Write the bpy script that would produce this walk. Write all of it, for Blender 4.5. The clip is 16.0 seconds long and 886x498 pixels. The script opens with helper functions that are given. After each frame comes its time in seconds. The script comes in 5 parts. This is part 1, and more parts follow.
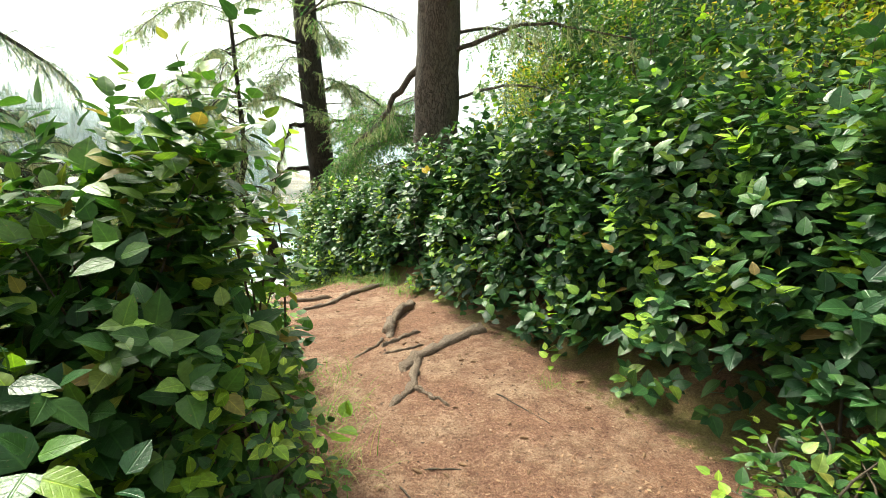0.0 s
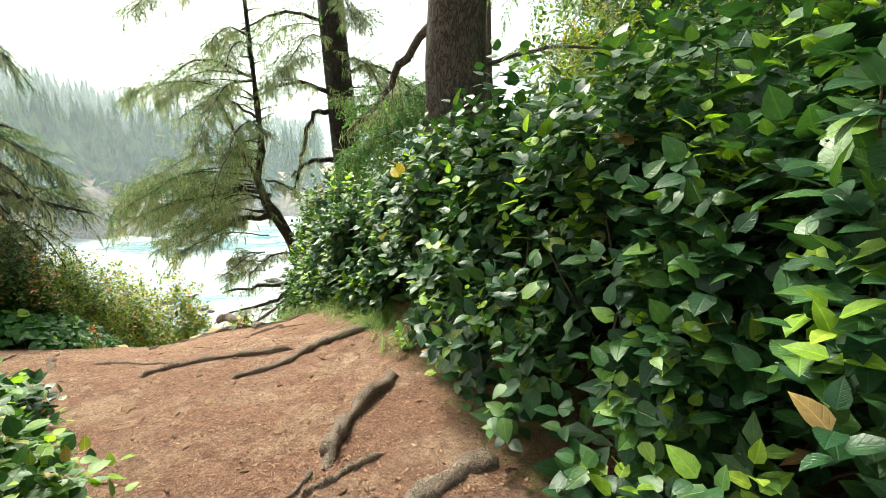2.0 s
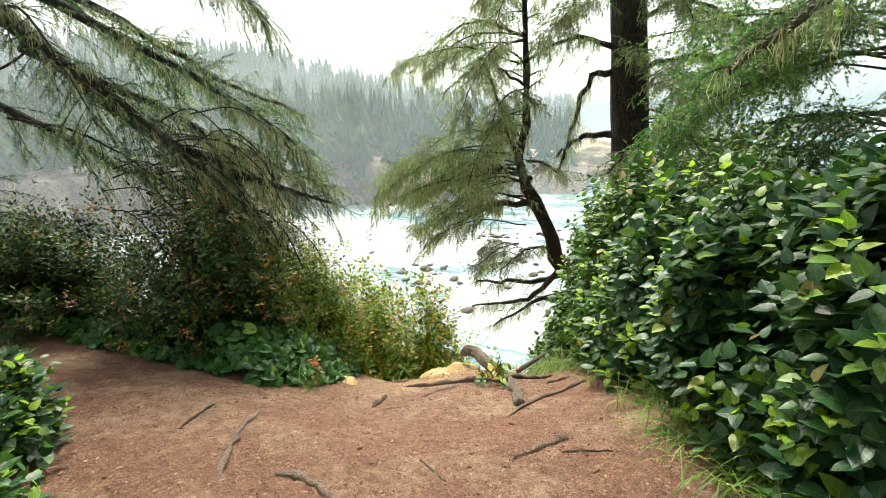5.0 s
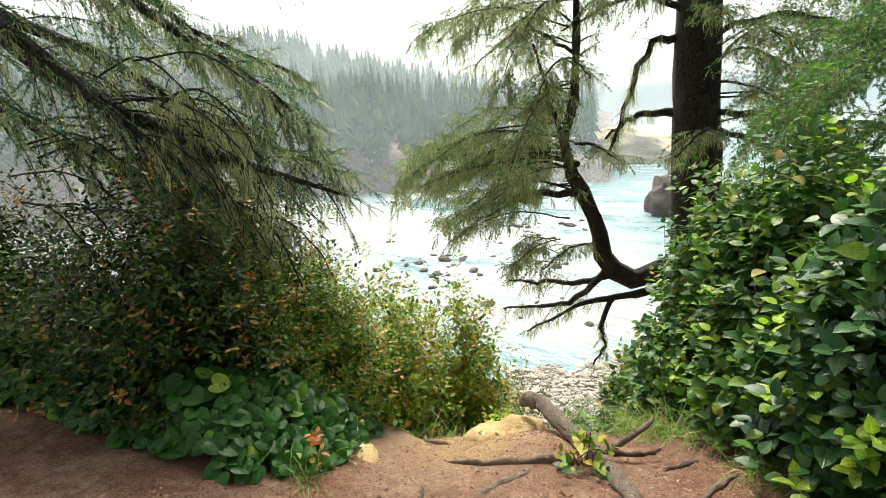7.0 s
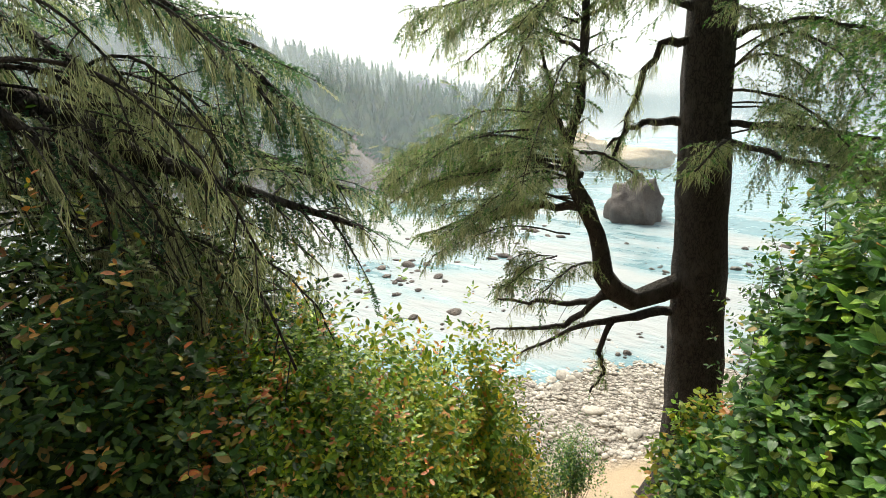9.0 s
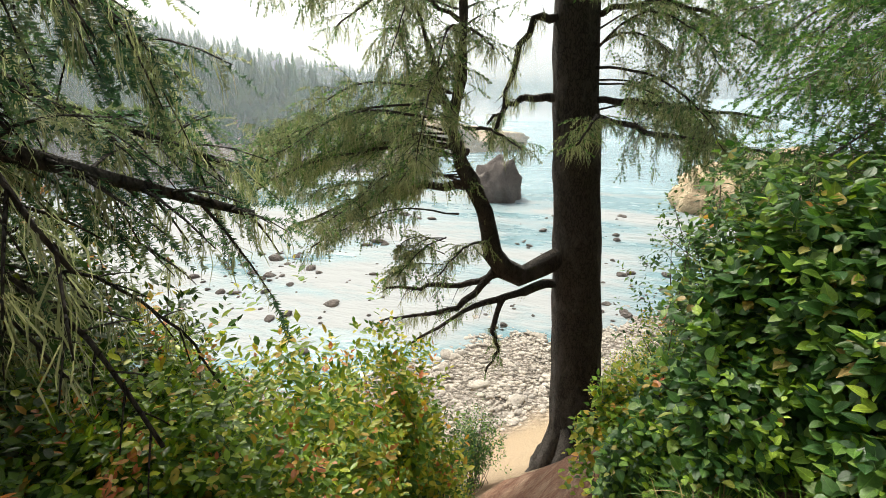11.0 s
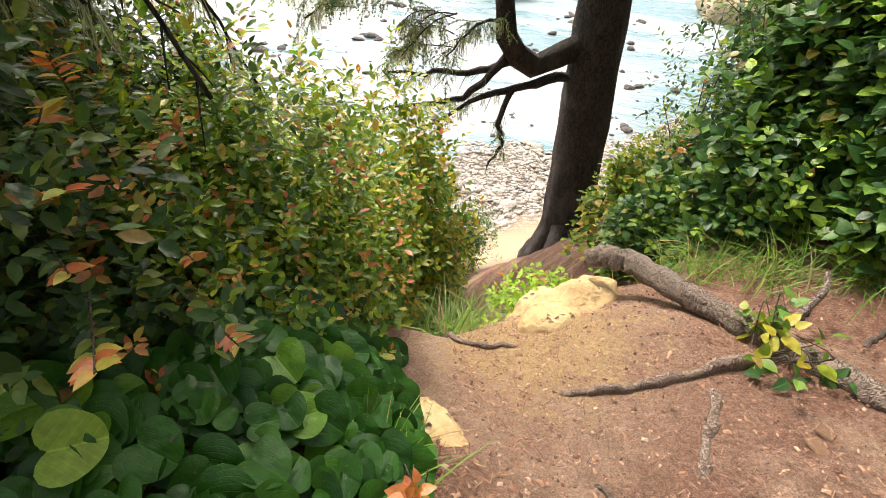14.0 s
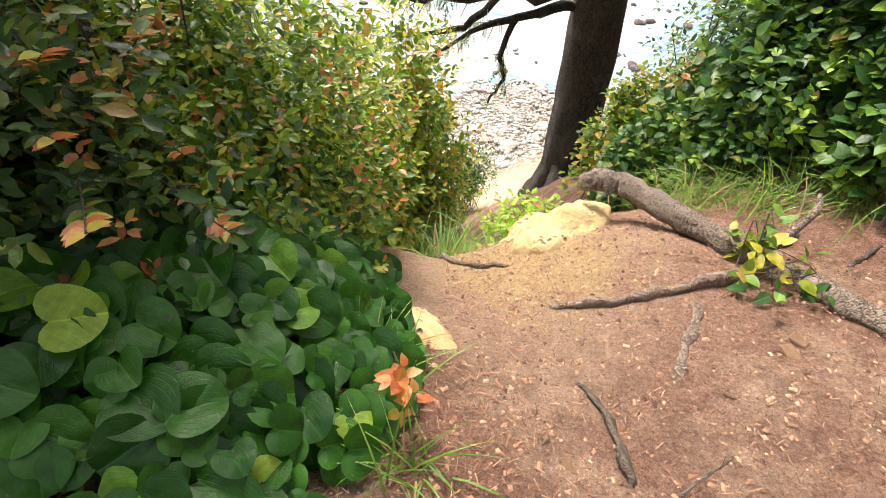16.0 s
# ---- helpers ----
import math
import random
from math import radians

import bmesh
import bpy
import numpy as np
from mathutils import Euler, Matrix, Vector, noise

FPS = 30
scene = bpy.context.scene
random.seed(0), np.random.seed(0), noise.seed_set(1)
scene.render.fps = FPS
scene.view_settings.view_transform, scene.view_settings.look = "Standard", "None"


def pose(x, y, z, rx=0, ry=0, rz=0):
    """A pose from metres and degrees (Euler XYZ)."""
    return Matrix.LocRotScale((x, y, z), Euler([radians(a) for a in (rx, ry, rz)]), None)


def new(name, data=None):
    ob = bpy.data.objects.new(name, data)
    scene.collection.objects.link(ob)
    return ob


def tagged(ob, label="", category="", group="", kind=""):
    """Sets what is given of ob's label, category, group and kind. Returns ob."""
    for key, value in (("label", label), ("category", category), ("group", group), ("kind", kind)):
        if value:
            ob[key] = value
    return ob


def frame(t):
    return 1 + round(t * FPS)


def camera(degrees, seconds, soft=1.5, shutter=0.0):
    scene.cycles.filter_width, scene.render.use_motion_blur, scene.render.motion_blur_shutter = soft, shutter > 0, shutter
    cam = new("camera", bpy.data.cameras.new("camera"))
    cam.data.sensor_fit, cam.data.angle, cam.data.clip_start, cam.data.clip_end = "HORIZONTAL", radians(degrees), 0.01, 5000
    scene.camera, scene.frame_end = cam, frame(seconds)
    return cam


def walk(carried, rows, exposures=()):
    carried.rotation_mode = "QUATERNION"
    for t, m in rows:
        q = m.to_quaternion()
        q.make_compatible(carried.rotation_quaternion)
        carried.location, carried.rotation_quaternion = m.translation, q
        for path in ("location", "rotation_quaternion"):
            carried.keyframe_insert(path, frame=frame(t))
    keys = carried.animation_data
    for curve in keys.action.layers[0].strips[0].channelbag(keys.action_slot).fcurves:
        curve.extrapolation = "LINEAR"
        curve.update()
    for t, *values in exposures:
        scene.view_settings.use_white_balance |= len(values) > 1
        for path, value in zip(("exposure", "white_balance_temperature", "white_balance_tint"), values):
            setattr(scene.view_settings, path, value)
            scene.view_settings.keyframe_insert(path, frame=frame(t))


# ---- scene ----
cam = camera(87.0, 16.0, 0.75)
METRES, EYE, TILT, LEAN, TURN = 8.0, 1.42, -11.5, 0.5, 0.0
ROWS = [
    (0.0, 0.0, 0.0, 0.0, 0.0, 0.0, 0.0),
    (0.5, 0.0172, 0.043, 0.007, -0.47, -0.48, 0.02),
    (1.0, 0.0293, 0.0971, 0.0159, 1.0, -0.69, -0.15),
    (1.5, 0.0376, 0.1572, 0.0284, 4.49, -1.04, -0.19),
    (2.0, 0.0377, 0.204, 0.0413, 6.07, -1.36, -0.65),
    (2.5, 0.0321, 0.2576, 0.0475, 10.75, -1.94, -1.88),
    (3.0, 0.0111, 0.3051, 0.057, 18.48, -2.68, -3.14),
    (3.5, -0.0162, 0.3533, 0.0628, 25.31, -3.32, -3.58),
    (4.0, -0.0459, 0.3851, 0.0683, 30.36, -4.24, -3.65),
    (4.5, -0.0842, 0.4193, 0.0766, 33.59, -4.68, -3.84),
    (7.0, -0.2422, 0.5644, 0.082, 37.26, -7.02, -4.49),
    (7.5, -0.2762, 0.5969, 0.09, 36.74, -7.1, -4.62),
    (8.0, -0.3125, 0.6132, 0.094, 36.14, -6.85, -4.99),
    (10.5, -0.4231, 0.6674, 0.0869, 20.25, -6.26, -4.51),
    (11.0, -0.4329, 0.6823, 0.0844, 15.94, -6.85, -3.39),
    (11.5, -0.4458, 0.6852, 0.081, 13.76, -8.87, -3.15),
    (12.0, -0.4553, 0.6815, 0.0743, 13.31, -12.49, -4.03),
    (12.5, -0.4548, 0.6805, 0.0612, 13.43, -18.33, -5.59),
    (13.0, -0.4539, 0.6795, 0.0494, 14.37, -23.84, -6.18),
    (13.5, -0.4532, 0.6776, 0.0379, 15.06, -26.47, -6.25),
    (14.0, -0.453, 0.6756, 0.033, 15.83, -29.45, -6.37),
    (14.5, -0.4516, 0.6747, 0.0311, 16.25, -32.18, -6.33),
    (15.0, -0.4507, 0.6714, 0.0246, 16.78, -35.27, -6.47),
    (15.5, -0.4484, 0.6701, 0.0238, 16.6, -36.52, -6.77),
    (16.0, -0.4465, 0.6688, 0.0232, 16.12, -36.33, -6.88),
]
walk(cam, [(t, pose(0, 0, EYE, TILT, LEAN, TURN) @ pose(METRES * x, METRES * y, METRES * z, 90 + pitch, roll, yaw)) for t, x, y, z, yaw, pitch, roll in ROWS],
     [(0.0, 1.3, 7000, -3), (3.0, 1.0, 6900, 0), (7.0, 0.8, 6900, 5), (11.0, 0.5, 7000, 9), (12.5, 0.65, 7100, 14), (16.0, 1.25, 6900, 16)])

# ---- world and light ----
SUN_EL, SUN_AZ = 54.0, -40.0
world = bpy.data.worlds.new("world")
scene.world = world
world.use_nodes = True
wn, wl = world.node_tree.nodes, world.node_tree.links
sky = wn.new("ShaderNodeTexSky")
sky.sky_type, sky.sun_disc = "NISHITA", False
sky.sun_elevation, sky.sun_rotation = radians(SUN_EL), radians(SUN_AZ)
sky.air_density, sky.dust_density, sky.ozone_density = 1.0, 6.0, 1.0
pale = wn.new("ShaderNodeHueSaturation")
pale.inputs["Saturation"].default_value = 0.35
wl.new(sky.outputs[0], pale.inputs["Color"])
wl.new(pale.outputs[0], wn["Background"].inputs["Color"])
wn["Background"].inputs["Strength"].default_value = 0.125
sun = new("sun", bpy.data.lights.new("sun", "SUN"))
sun.data.energy, sun.data.angle, sun.data.color = 2.5, radians(10), (1.0, 0.96, 0.88)
sun_to = Vector((math.sin(radians(SUN_AZ)) * math.cos(radians(SUN_EL)), math.cos(radians(SUN_AZ)) * math.cos(radians(SUN_EL)), math.sin(radians(SUN_EL))))
sun.matrix_world = Matrix.Translation((0, 0, 40)) @ sun_to.to_track_quat("Z", "Y").to_matrix().to_4x4()

# ---- materials ----


def ramp(nt, fac, stops):
    n = nt.nodes.new("ShaderNodeValToRGB")
    e = n.color_ramp.elements
    while len(e) < len(stops):
        e.new(0.5)
    for el, (p, c) in zip(e, stops):
        el.position, el.color = p, (*c, 1)
    nt.links.new(fac, n.inputs[0])
    return n.outputs[0]


def noise_of(nt, scale, detail=4, vec=None, rough=0.55):
    n = nt.nodes.new("ShaderNodeTexNoise")
    n.inputs["Scale"].default_value, n.inputs["Detail"].default_value, n.inputs["Roughness"].default_value = scale, detail, rough
    if vec is not None:
        nt.links.new(vec, n.inputs["Vector"])
    return n.outputs["Fac"]


def maths(nt, op, a, b=None, clamp=False):
    n = nt.nodes.new("ShaderNodeMath")
    n.operation, n.use_clamp = op, clamp
    for i, v in enumerate((a, b)):
        if v is None:
            continue
        if isinstance(v, (int, float)):
            n.inputs[i].default_value = v
        else:
            nt.links.new(v, n.inputs[i])
    return n.outputs[0]


def blend(nt, fac, a, b, mode="MIX"):
    n = nt.nodes.new("ShaderNodeMix")
    n.data_type, n.blend_type = "RGBA", mode
    for i, v in ((0, fac), (6, a), (7, b)):
        if isinstance(v, (int, float)):
            n.inputs[i].default_value = v
        elif isinstance(v, tuple):
            n.inputs[i].default_value = (*v, 1)
        else:
            nt.links.new(v, n.inputs[i])
    return n.outputs[2]


def bump(nt, height, strength, distance, under=None):
    n = nt.nodes.new("ShaderNodeBump")
    n.inputs["Strength"].default_value, n.inputs["Distance"].default_value = strength, distance
    nt.links.new(height, n.inputs["Height"])
    if under is not None:
        nt.links.new(under, n.inputs["Normal"])
    return n.outputs[0]


def start(name):
    m = bpy.data.materials.new(name)
    m.use_nodes = True
    nt = m.node_tree
    return m, nt, nt.nodes["Principled BSDF"]


def coords(nt):
    return nt.nodes.new("ShaderNodeTexCoord").outputs["Object"]


def position(nt):
    return nt.nodes.new("ShaderNodeNewGeometry").outputs["Position"]


def varied(nt):
    """A number from 0 to 1 for each piece: each loose island and each object its own."""
    g, o = nt.nodes.new("ShaderNodeNewGeometry"), nt.nodes.new("ShaderNodeObjectInfo")
    return maths(nt, "FRACT", maths(nt, "ADD", g.outputs["Random Per Island"], o.outputs["Random"]))


def leaf_material(name, stops, rough=0.35, through_light=0.3, spots=0.0, gloss=0.45, veins="", glow=(1.5, 1.6, 0.7)):
    m, nt, p = start(name)
    v = varied(nt)
    pos = position(nt)
    col = ramp(nt, v, stops)
    col = blend(nt, 0.55, col, ramp(nt, noise_of(nt, 55, 4, pos), [(0.3, (0.55, 0.58, 0.5)), (0.7, (1.25, 1.25, 1.15))]), "MULTIPLY")
    col = blend(nt, 0.5, col, ramp(nt, noise_of(nt, 4, 2, pos), [(0.3, (0.7, 0.78, 0.8)), (0.7, (1.2, 1.15, 1.0))]), "MULTIPLY")
    if spots:
        col = blend(nt, ramp(nt, noise_of(nt, 70, 2, pos), [(0.70, (0, 0, 0)), (0.76, (spots, spots, spots))]), col, (0.34, 0.21, 0.12))
    nt.links.new(col, p.inputs["Base Color"])
    p.inputs["Roughness"].default_value = rough
    p.inputs["Specular IOR Level"].default_value = gloss
    relief = noise_of(nt, 120, 3, pos)
    if veins:
        at = nt.nodes.new("ShaderNodeAttribute")
        at.attribute_name = "leaf_place"
        sep = nt.nodes.new("ShaderNodeSeparateXYZ")
        nt.links.new(at.outputs["Vector"], sep.inputs[0])
        side = maths(nt, "ABSOLUTE", sep.outputs[0])
        if veins == "arched":
            spread_of = maths(nt, "ADD", maths(nt, "MULTIPLY", sep.outputs[1], maths(nt, "SUBTRACT", 1.05, sep.outputs[1])), 0.12)
            rib = maths(nt, "SINE", maths(nt, "MULTIPLY", maths(nt, "DIVIDE", sep.outputs[0], spread_of), 24.0))
        else:
            rib = maths(nt, "SINE", maths(nt, "MULTIPLY", maths(nt, "SUBTRACT", sep.outputs[1], maths(nt, "MULTIPLY", side, 0.9)), 38.0))
        line = ramp(nt, rib, [(0.80, (0, 0, 0)), (0.98, (1, 1, 1))])
        mid_rib = ramp(nt, side, [(0.008, (1, 1, 1)), (0.028, (0, 0, 0))])
        lines = maths(nt, "MAXIMUM", maths(nt, "MULTIPLY", line, 0.30), mid_rib)
        relief = maths(nt, "SUBTRACT", relief, maths(nt, "MULTIPLY", lines, 1.2))
        col = blend(nt, maths(nt, "MULTIPLY", lines, 0.6), col, blend(nt, 1.0, col, (1.9, 1.7, 1.5), "MULTIPLY"))
        nt.links.new(col, p.inputs["Base Color"])
    nt.links.new(bump(nt, relief, 0.35, 0.005), p.inputs["Normal"])
    t = nt.nodes.new("ShaderNodeBsdfTranslucent")
    nt.links.new(blend(nt, 1.0, col, glow, "MULTIPLY"), t.inputs["Color"])
    mix = nt.nodes.new("ShaderNodeMixShader")
    mix.inputs[0].default_value = through_light
    nt.links.new(p.outputs[0], mix.inputs[1])
    nt.links.new(t.outputs[0], mix.inputs[2])
    nt.links.new(mix.outputs[0], nt.nodes["Material Output"].inputs["Surface"])
    return m


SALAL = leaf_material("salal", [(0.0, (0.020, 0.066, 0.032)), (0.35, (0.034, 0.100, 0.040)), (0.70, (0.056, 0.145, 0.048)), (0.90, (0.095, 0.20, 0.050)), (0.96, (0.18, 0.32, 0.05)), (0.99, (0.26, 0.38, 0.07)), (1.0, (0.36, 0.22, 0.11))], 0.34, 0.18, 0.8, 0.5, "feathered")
# the same salal leaf in lighter greens: sunlit look put into the colour
SALAL_LIT = leaf_material("salal_lit_in_colour", [(0.0, (0.026, 0.082, 0.026)), (0.4, (0.050, 0.135, 0.036)), (0.7, (0.10, 0.22, 0.045)), (0.92, (0.20, 0.33, 0.06)), (1.0, (0.40, 0.28, 0.10))], 0.38, 0.25, 0.5, 0.45, "feathered")
YOUNG = leaf_material("young_leaf", [(0.0, (0.22, 0.38, 0.05)), (0.5, (0.32, 0.52, 0.07)), (1.0, (0.45, 0.60, 0.10))], 0.42, 0.38, 0.0, 0.45, "feathered")
HUCKLE = leaf_material("huckleberry", [(0.0, (0.016, 0.045, 0.014)), (0.4, (0.034, 0.085, 0.022)), (0.75, (0.075, 0.15, 0.030)), (0.94, (0.18, 0.23, 0.04)), (1.0, (0.30, 0.13, 0.06))], 0.34, 0.20, 0.0, 0.3)
GOLDEN = leaf_material("golden_leaf", [(0.0, (0.060, 0.150, 0.025)), (0.35, (0.15, 0.27, 0.035)), (0.7, (0.34, 0.39, 0.045)), (0.94, (0.58, 0.46, 0.07)), (1.0, (0.54, 0.22, 0.07))], 0.42, 0.34)
YELLOW = leaf_material("yellowed_leaf", [(0.0, (0.62, 0.46, 0.04)), (1.0, (0.72, 0.58, 0.08))], 0.45, 0.35, 0.0, 0.45, "feathered")
TURNING = leaf_material("turning_huckleberry", [(0.0, (0.04, 0.10, 0.02)), (0.35, (0.11, 0.22, 0.03)), (0.7, (0.24, 0.38, 0.045)), (0.95, (0.46, 0.50, 0.06)), (1.0, (0.56, 0.30, 0.08))], 0.34, 0.32)
RED_TIP = leaf_material("red_tip", [(0.0, (0.46, 0.12, 0.05)), (0.5, (0.58, 0.24, 0.08)), (0.8, (0.52, 0.37, 0.08)), (1.0, (0.34, 0.42, 0.08))], 0.4, 0.3)
LILY = leaf_material("lily_leaf", [(0.0, (0.016, 0.082, 0.010)), (0.5, (0.030, 0.130, 0.014)), (0.93, (0.055, 0.19, 0.022)), (1.0, (0.16, 0.34, 0.04))], 0.36, 0.2, 0.5, 0.45, "arched")
GRASS = leaf_material("grass", [(0.0, (0.09, 0.20, 0.03)), (0.6, (0.18, 0.34, 0.05)), (0.9, (0.27, 0.41, 0.08)), (1.0, (0.46, 0.38, 0.18))], 0.5, 0.35)
DRY_GRASS = leaf_material("dry_grass", [(0.0, (0.32, 0.22, 0.11)), (1.0, (0.48, 0.36, 0.2))], 0.7, 0.25)
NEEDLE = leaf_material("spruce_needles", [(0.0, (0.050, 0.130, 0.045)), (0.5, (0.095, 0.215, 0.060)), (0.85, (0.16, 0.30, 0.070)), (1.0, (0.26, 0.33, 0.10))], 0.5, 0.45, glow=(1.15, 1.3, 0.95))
# the spruce needles again, darker and bluer: shade put into the colour
NEEDLE_SHADED = leaf_material("shaded_spruce_needles", [(0.0, (0.030, 0.085, 0.050)), (0.5, (0.055, 0.140, 0.070)), (0.9, (0.10, 0.20, 0.080)), (1.0, (0.22, 0.27, 0.12))], 0.5, 0.35, glow=(1.15, 1.3, 0.95))
NEEDLE_PALE = leaf_material("mossy_needles", [(0.0, (0.10, 0.155, 0.085)), (0.4, (0.20, 0.25, 0.14)), (1.0, (0.36, 0.38, 0.23))], 0.6, 0.5, glow=(1.15, 1.3, 0.95))
LICHEN = leaf_material("lichen", [(0.0, (0.26, 0.27, 0.16)), (0.6, (0.42, 0.42, 0.28)), (1.0, (0.56, 0.55, 0.40))], 0.85, 0.42, glow=(1.15, 1.3, 0.95))
FAR_GREEN = leaf_material("far_conifers", [(0.0, (0.035, 0.095, 0.055)), (0.6, (0.060, 0.140, 0.072)), (1.0, (0.11, 0.19, 0.085))], 0.8, 0.1)


def bark_material(name, dark, light, scale=9.0, depth=0.03, crack=0.6):
    m, nt, p = start(name)
    n = nt.nodes.new("ShaderNodeMapping")
    n.inputs["Scale"].default_value = (1, 1, 0.45)
    nt.links.new(coords(nt), n.inputs["Vector"])
    v = nt.nodes.new("ShaderNodeTexVoronoi")
    v.inputs["Scale"].default_value, v.feature = scale, "DISTANCE_TO_EDGE"
    w = nt.nodes.new("ShaderNodeTexNoise")
    w.inputs["Scale"].default_value = scale * 0.8
    nt.links.new(n.outputs[0], w.inputs["Vector"])
    nt.links.new(blend(nt, 0.12, n.outputs[0], w.outputs["Color"], "LINEAR_LIGHT"), v.inputs["Vector"])
    edge = ramp(nt, v.outputs["Distance"], [(0.0, (0, 0, 0)), (0.12, (1, 1, 1))])
    fine = noise_of(nt, scale * 6, 6, n.outputs[0])
    col = blend(nt, fine, dark, light)
    col = blend(nt, maths(nt, "MULTIPLY", maths(nt, "SUBTRACT", 1.0, edge), crack), col, tuple(c * 0.3 for c in dark))
    col = blend(nt, ramp(nt, noise_of(nt, 3, 4, n.outputs[0]), [(0.52, (0, 0, 0)), (0.7, (0.55, 0.55, 0.55))]), col, tuple(0.6 * c + 0.09 for c in light))
    nt.links.new(col, p.inputs["Base Color"])
    p.inputs["Roughness"].default_value = 0.9
    h = maths(nt, "ADD", edge, maths(nt, "MULTIPLY", fine, 0.7))
    nt.links.new(bump(nt, h, 0.9, depth), p.inputs["Normal"])
    return m


BARK = bark_material("scaly_bark", (0.060, 0.046, 0.036), (0.22, 0.18, 0.15), 17, 0.035)
BARK_DARK = bark_material("dark_bark", (0.016, 0.013, 0.011), (0.095, 0.080, 0.066), 14, 0.06, 0.8)
TWIG = bark_material("twig_bark", (0.055, 0.040, 0.028), (0.17, 0.13, 0.10), 30, 0.004, 0.3)
ROOT = bark_material("root_wood", (0.17, 0.115, 0.08), (0.42, 0.32, 0.25), 30, 0.012, 0.55)
LOG = bark_material("grey_log", (0.17, 0.125, 0.095), (0.50, 0.40, 0.32), 30, 0.02, 0.7)


def ground_material():
    """Needle litter and trodden soil on the trail, sandstone at the step, dark humus under the shrubs, pebbles on the beach."""
    m, nt, p = start("ground")
    pos = position(nt)
    sep = nt.nodes.new("ShaderNodeSeparateXYZ")
    nt.links.new(pos, sep.inputs[0])
    x, y, z = sep.outputs
    fine, mid, broad = noise_of(nt, 75, 9, pos, 0.8), noise_of(nt, 14, 5, pos), noise_of(nt, 2.2, 4, pos)
    duff = ramp(nt, fine, [(0.30, (0.08, 0.034, 0.024)), (0.44, (0.26, 0.122, 0.080)), (0.58, (0.43, 0.240, 0.160)), (0.72, (0.67, 0.46, 0.34))])
    soil = ramp(nt, fine, [(0.32, (0.26, 0.155, 0.105)), (0.5, (0.54, 0.37, 0.255)), (0.70, (0.74, 0.56, 0.42))])
    bare = ramp(nt, maths(nt, "ADD", maths(nt, "MULTIPLY", broad, 0.75), maths(nt, "MULTIPLY", mid, 0.25)), [(0.47, (0, 0, 0)), (0.62, (0.75, 0.75, 0.75))])
    col = blend(nt, bare, duff, soil)
    col = blend(nt, 0.6, col, ramp(nt, mid, [(0.35, (0.62, 0.58, 0.56)), (0.55, (1.05, 1.05, 1.05)), (0.7, (1.2, 1.2, 1.2))]), "MULTIPLY")
    # sandstone at the step, with its dust round it
    dx, dy = maths(nt, "ADD", x, 3.55), maths(nt, "ADD", y, -6.75)
    dist = maths(nt, "SQRT", maths(nt, "ADD", maths(nt, "MULTIPLY", dx, dx), maths(nt, "MULTIPLY", dy, dy)))
    dist = maths(nt, "ADD", dist, maths(nt, "MULTIPLY", maths(nt, "SUBTRACT", mid, 0.5), 0.9))
    sand = ramp(nt, fine, [(0.3, (0.40, 0.25, 0.11)), (0.5, (0.60, 0.42, 0.20)), (0.75, (0.74, 0.58, 0.34))])
    col = blend(nt, ramp(nt, dist, [(0.3, (0.55, 0.55, 0.55)), (1.35, (0, 0, 0))]), col, soil)
    col = blend(nt, ramp(nt, dist, [(0.26, (0.85, 0.85, 0.85)), (0.5, (0, 0, 0))]), col, sand)
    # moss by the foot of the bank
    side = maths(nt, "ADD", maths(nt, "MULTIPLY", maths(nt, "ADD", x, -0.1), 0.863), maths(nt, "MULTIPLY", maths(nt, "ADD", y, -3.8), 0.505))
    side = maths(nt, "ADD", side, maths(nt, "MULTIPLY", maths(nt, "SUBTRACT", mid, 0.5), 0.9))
    mossy = maths(nt, "MULTIPLY", ramp(nt, side, [(0.0, (0, 0, 0)), (0.12, (1, 1, 1))]), ramp(nt, broad, [(0.36, (0, 0, 0)), (0.52, (0.85, 0.85, 0.85))]))
    mossy = maths(nt, "MULTIPLY", mossy, maths(nt, "SUBTRACT", 6.2, y, True))
    col = blend(nt, mossy, col, ramp(nt, fine, [(0.3, (0.09, 0.08, 0.02)), (0.7, (0.26, 0.23, 0.06))]))
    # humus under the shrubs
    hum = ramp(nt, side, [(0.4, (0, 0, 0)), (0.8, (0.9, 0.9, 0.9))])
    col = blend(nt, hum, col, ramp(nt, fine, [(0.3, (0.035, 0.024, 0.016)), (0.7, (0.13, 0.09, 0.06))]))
    # pebble beach
    low = maths(nt, "SUBTRACT", 1.0, maths(nt, "MULTIPLY", maths(nt, "ADD", z, 9.75), 2.5, True), True)
    # tan sand on the lower slope
    col = blend(nt, maths(nt, "MULTIPLY", maths(nt, "ADD", maths(nt, "ADD", z, 4.6), maths(nt, "MULTIPLY", mid, 1.2)), -0.5, True), col, ramp(nt, fine, [(0.3, (0.36, 0.27, 0.17)), (0.7, (0.60, 0.48, 0.33))]))
    v = nt.nodes.new("ShaderNodeTexVoronoi")
    v.inputs["Scale"].default_value = 5.5
    nt.links.new(pos, v.inputs["Vector"])
    stones = blend(nt, 0.8, ramp(nt, v.outputs["Color"], [(0.0, (0.34, 0.31, 0.27)), (1.0, (0.64, 0.59, 0.52))]), ramp(nt, v.outputs["Distance"], [(0.25, (1, 1, 1)), (0.6, (0.55, 0.53, 0.50))]), "MULTIPLY")
    col = blend(nt, low, col, stones)
    grain = noise_of(nt, 240, 4, pos, 0.75)
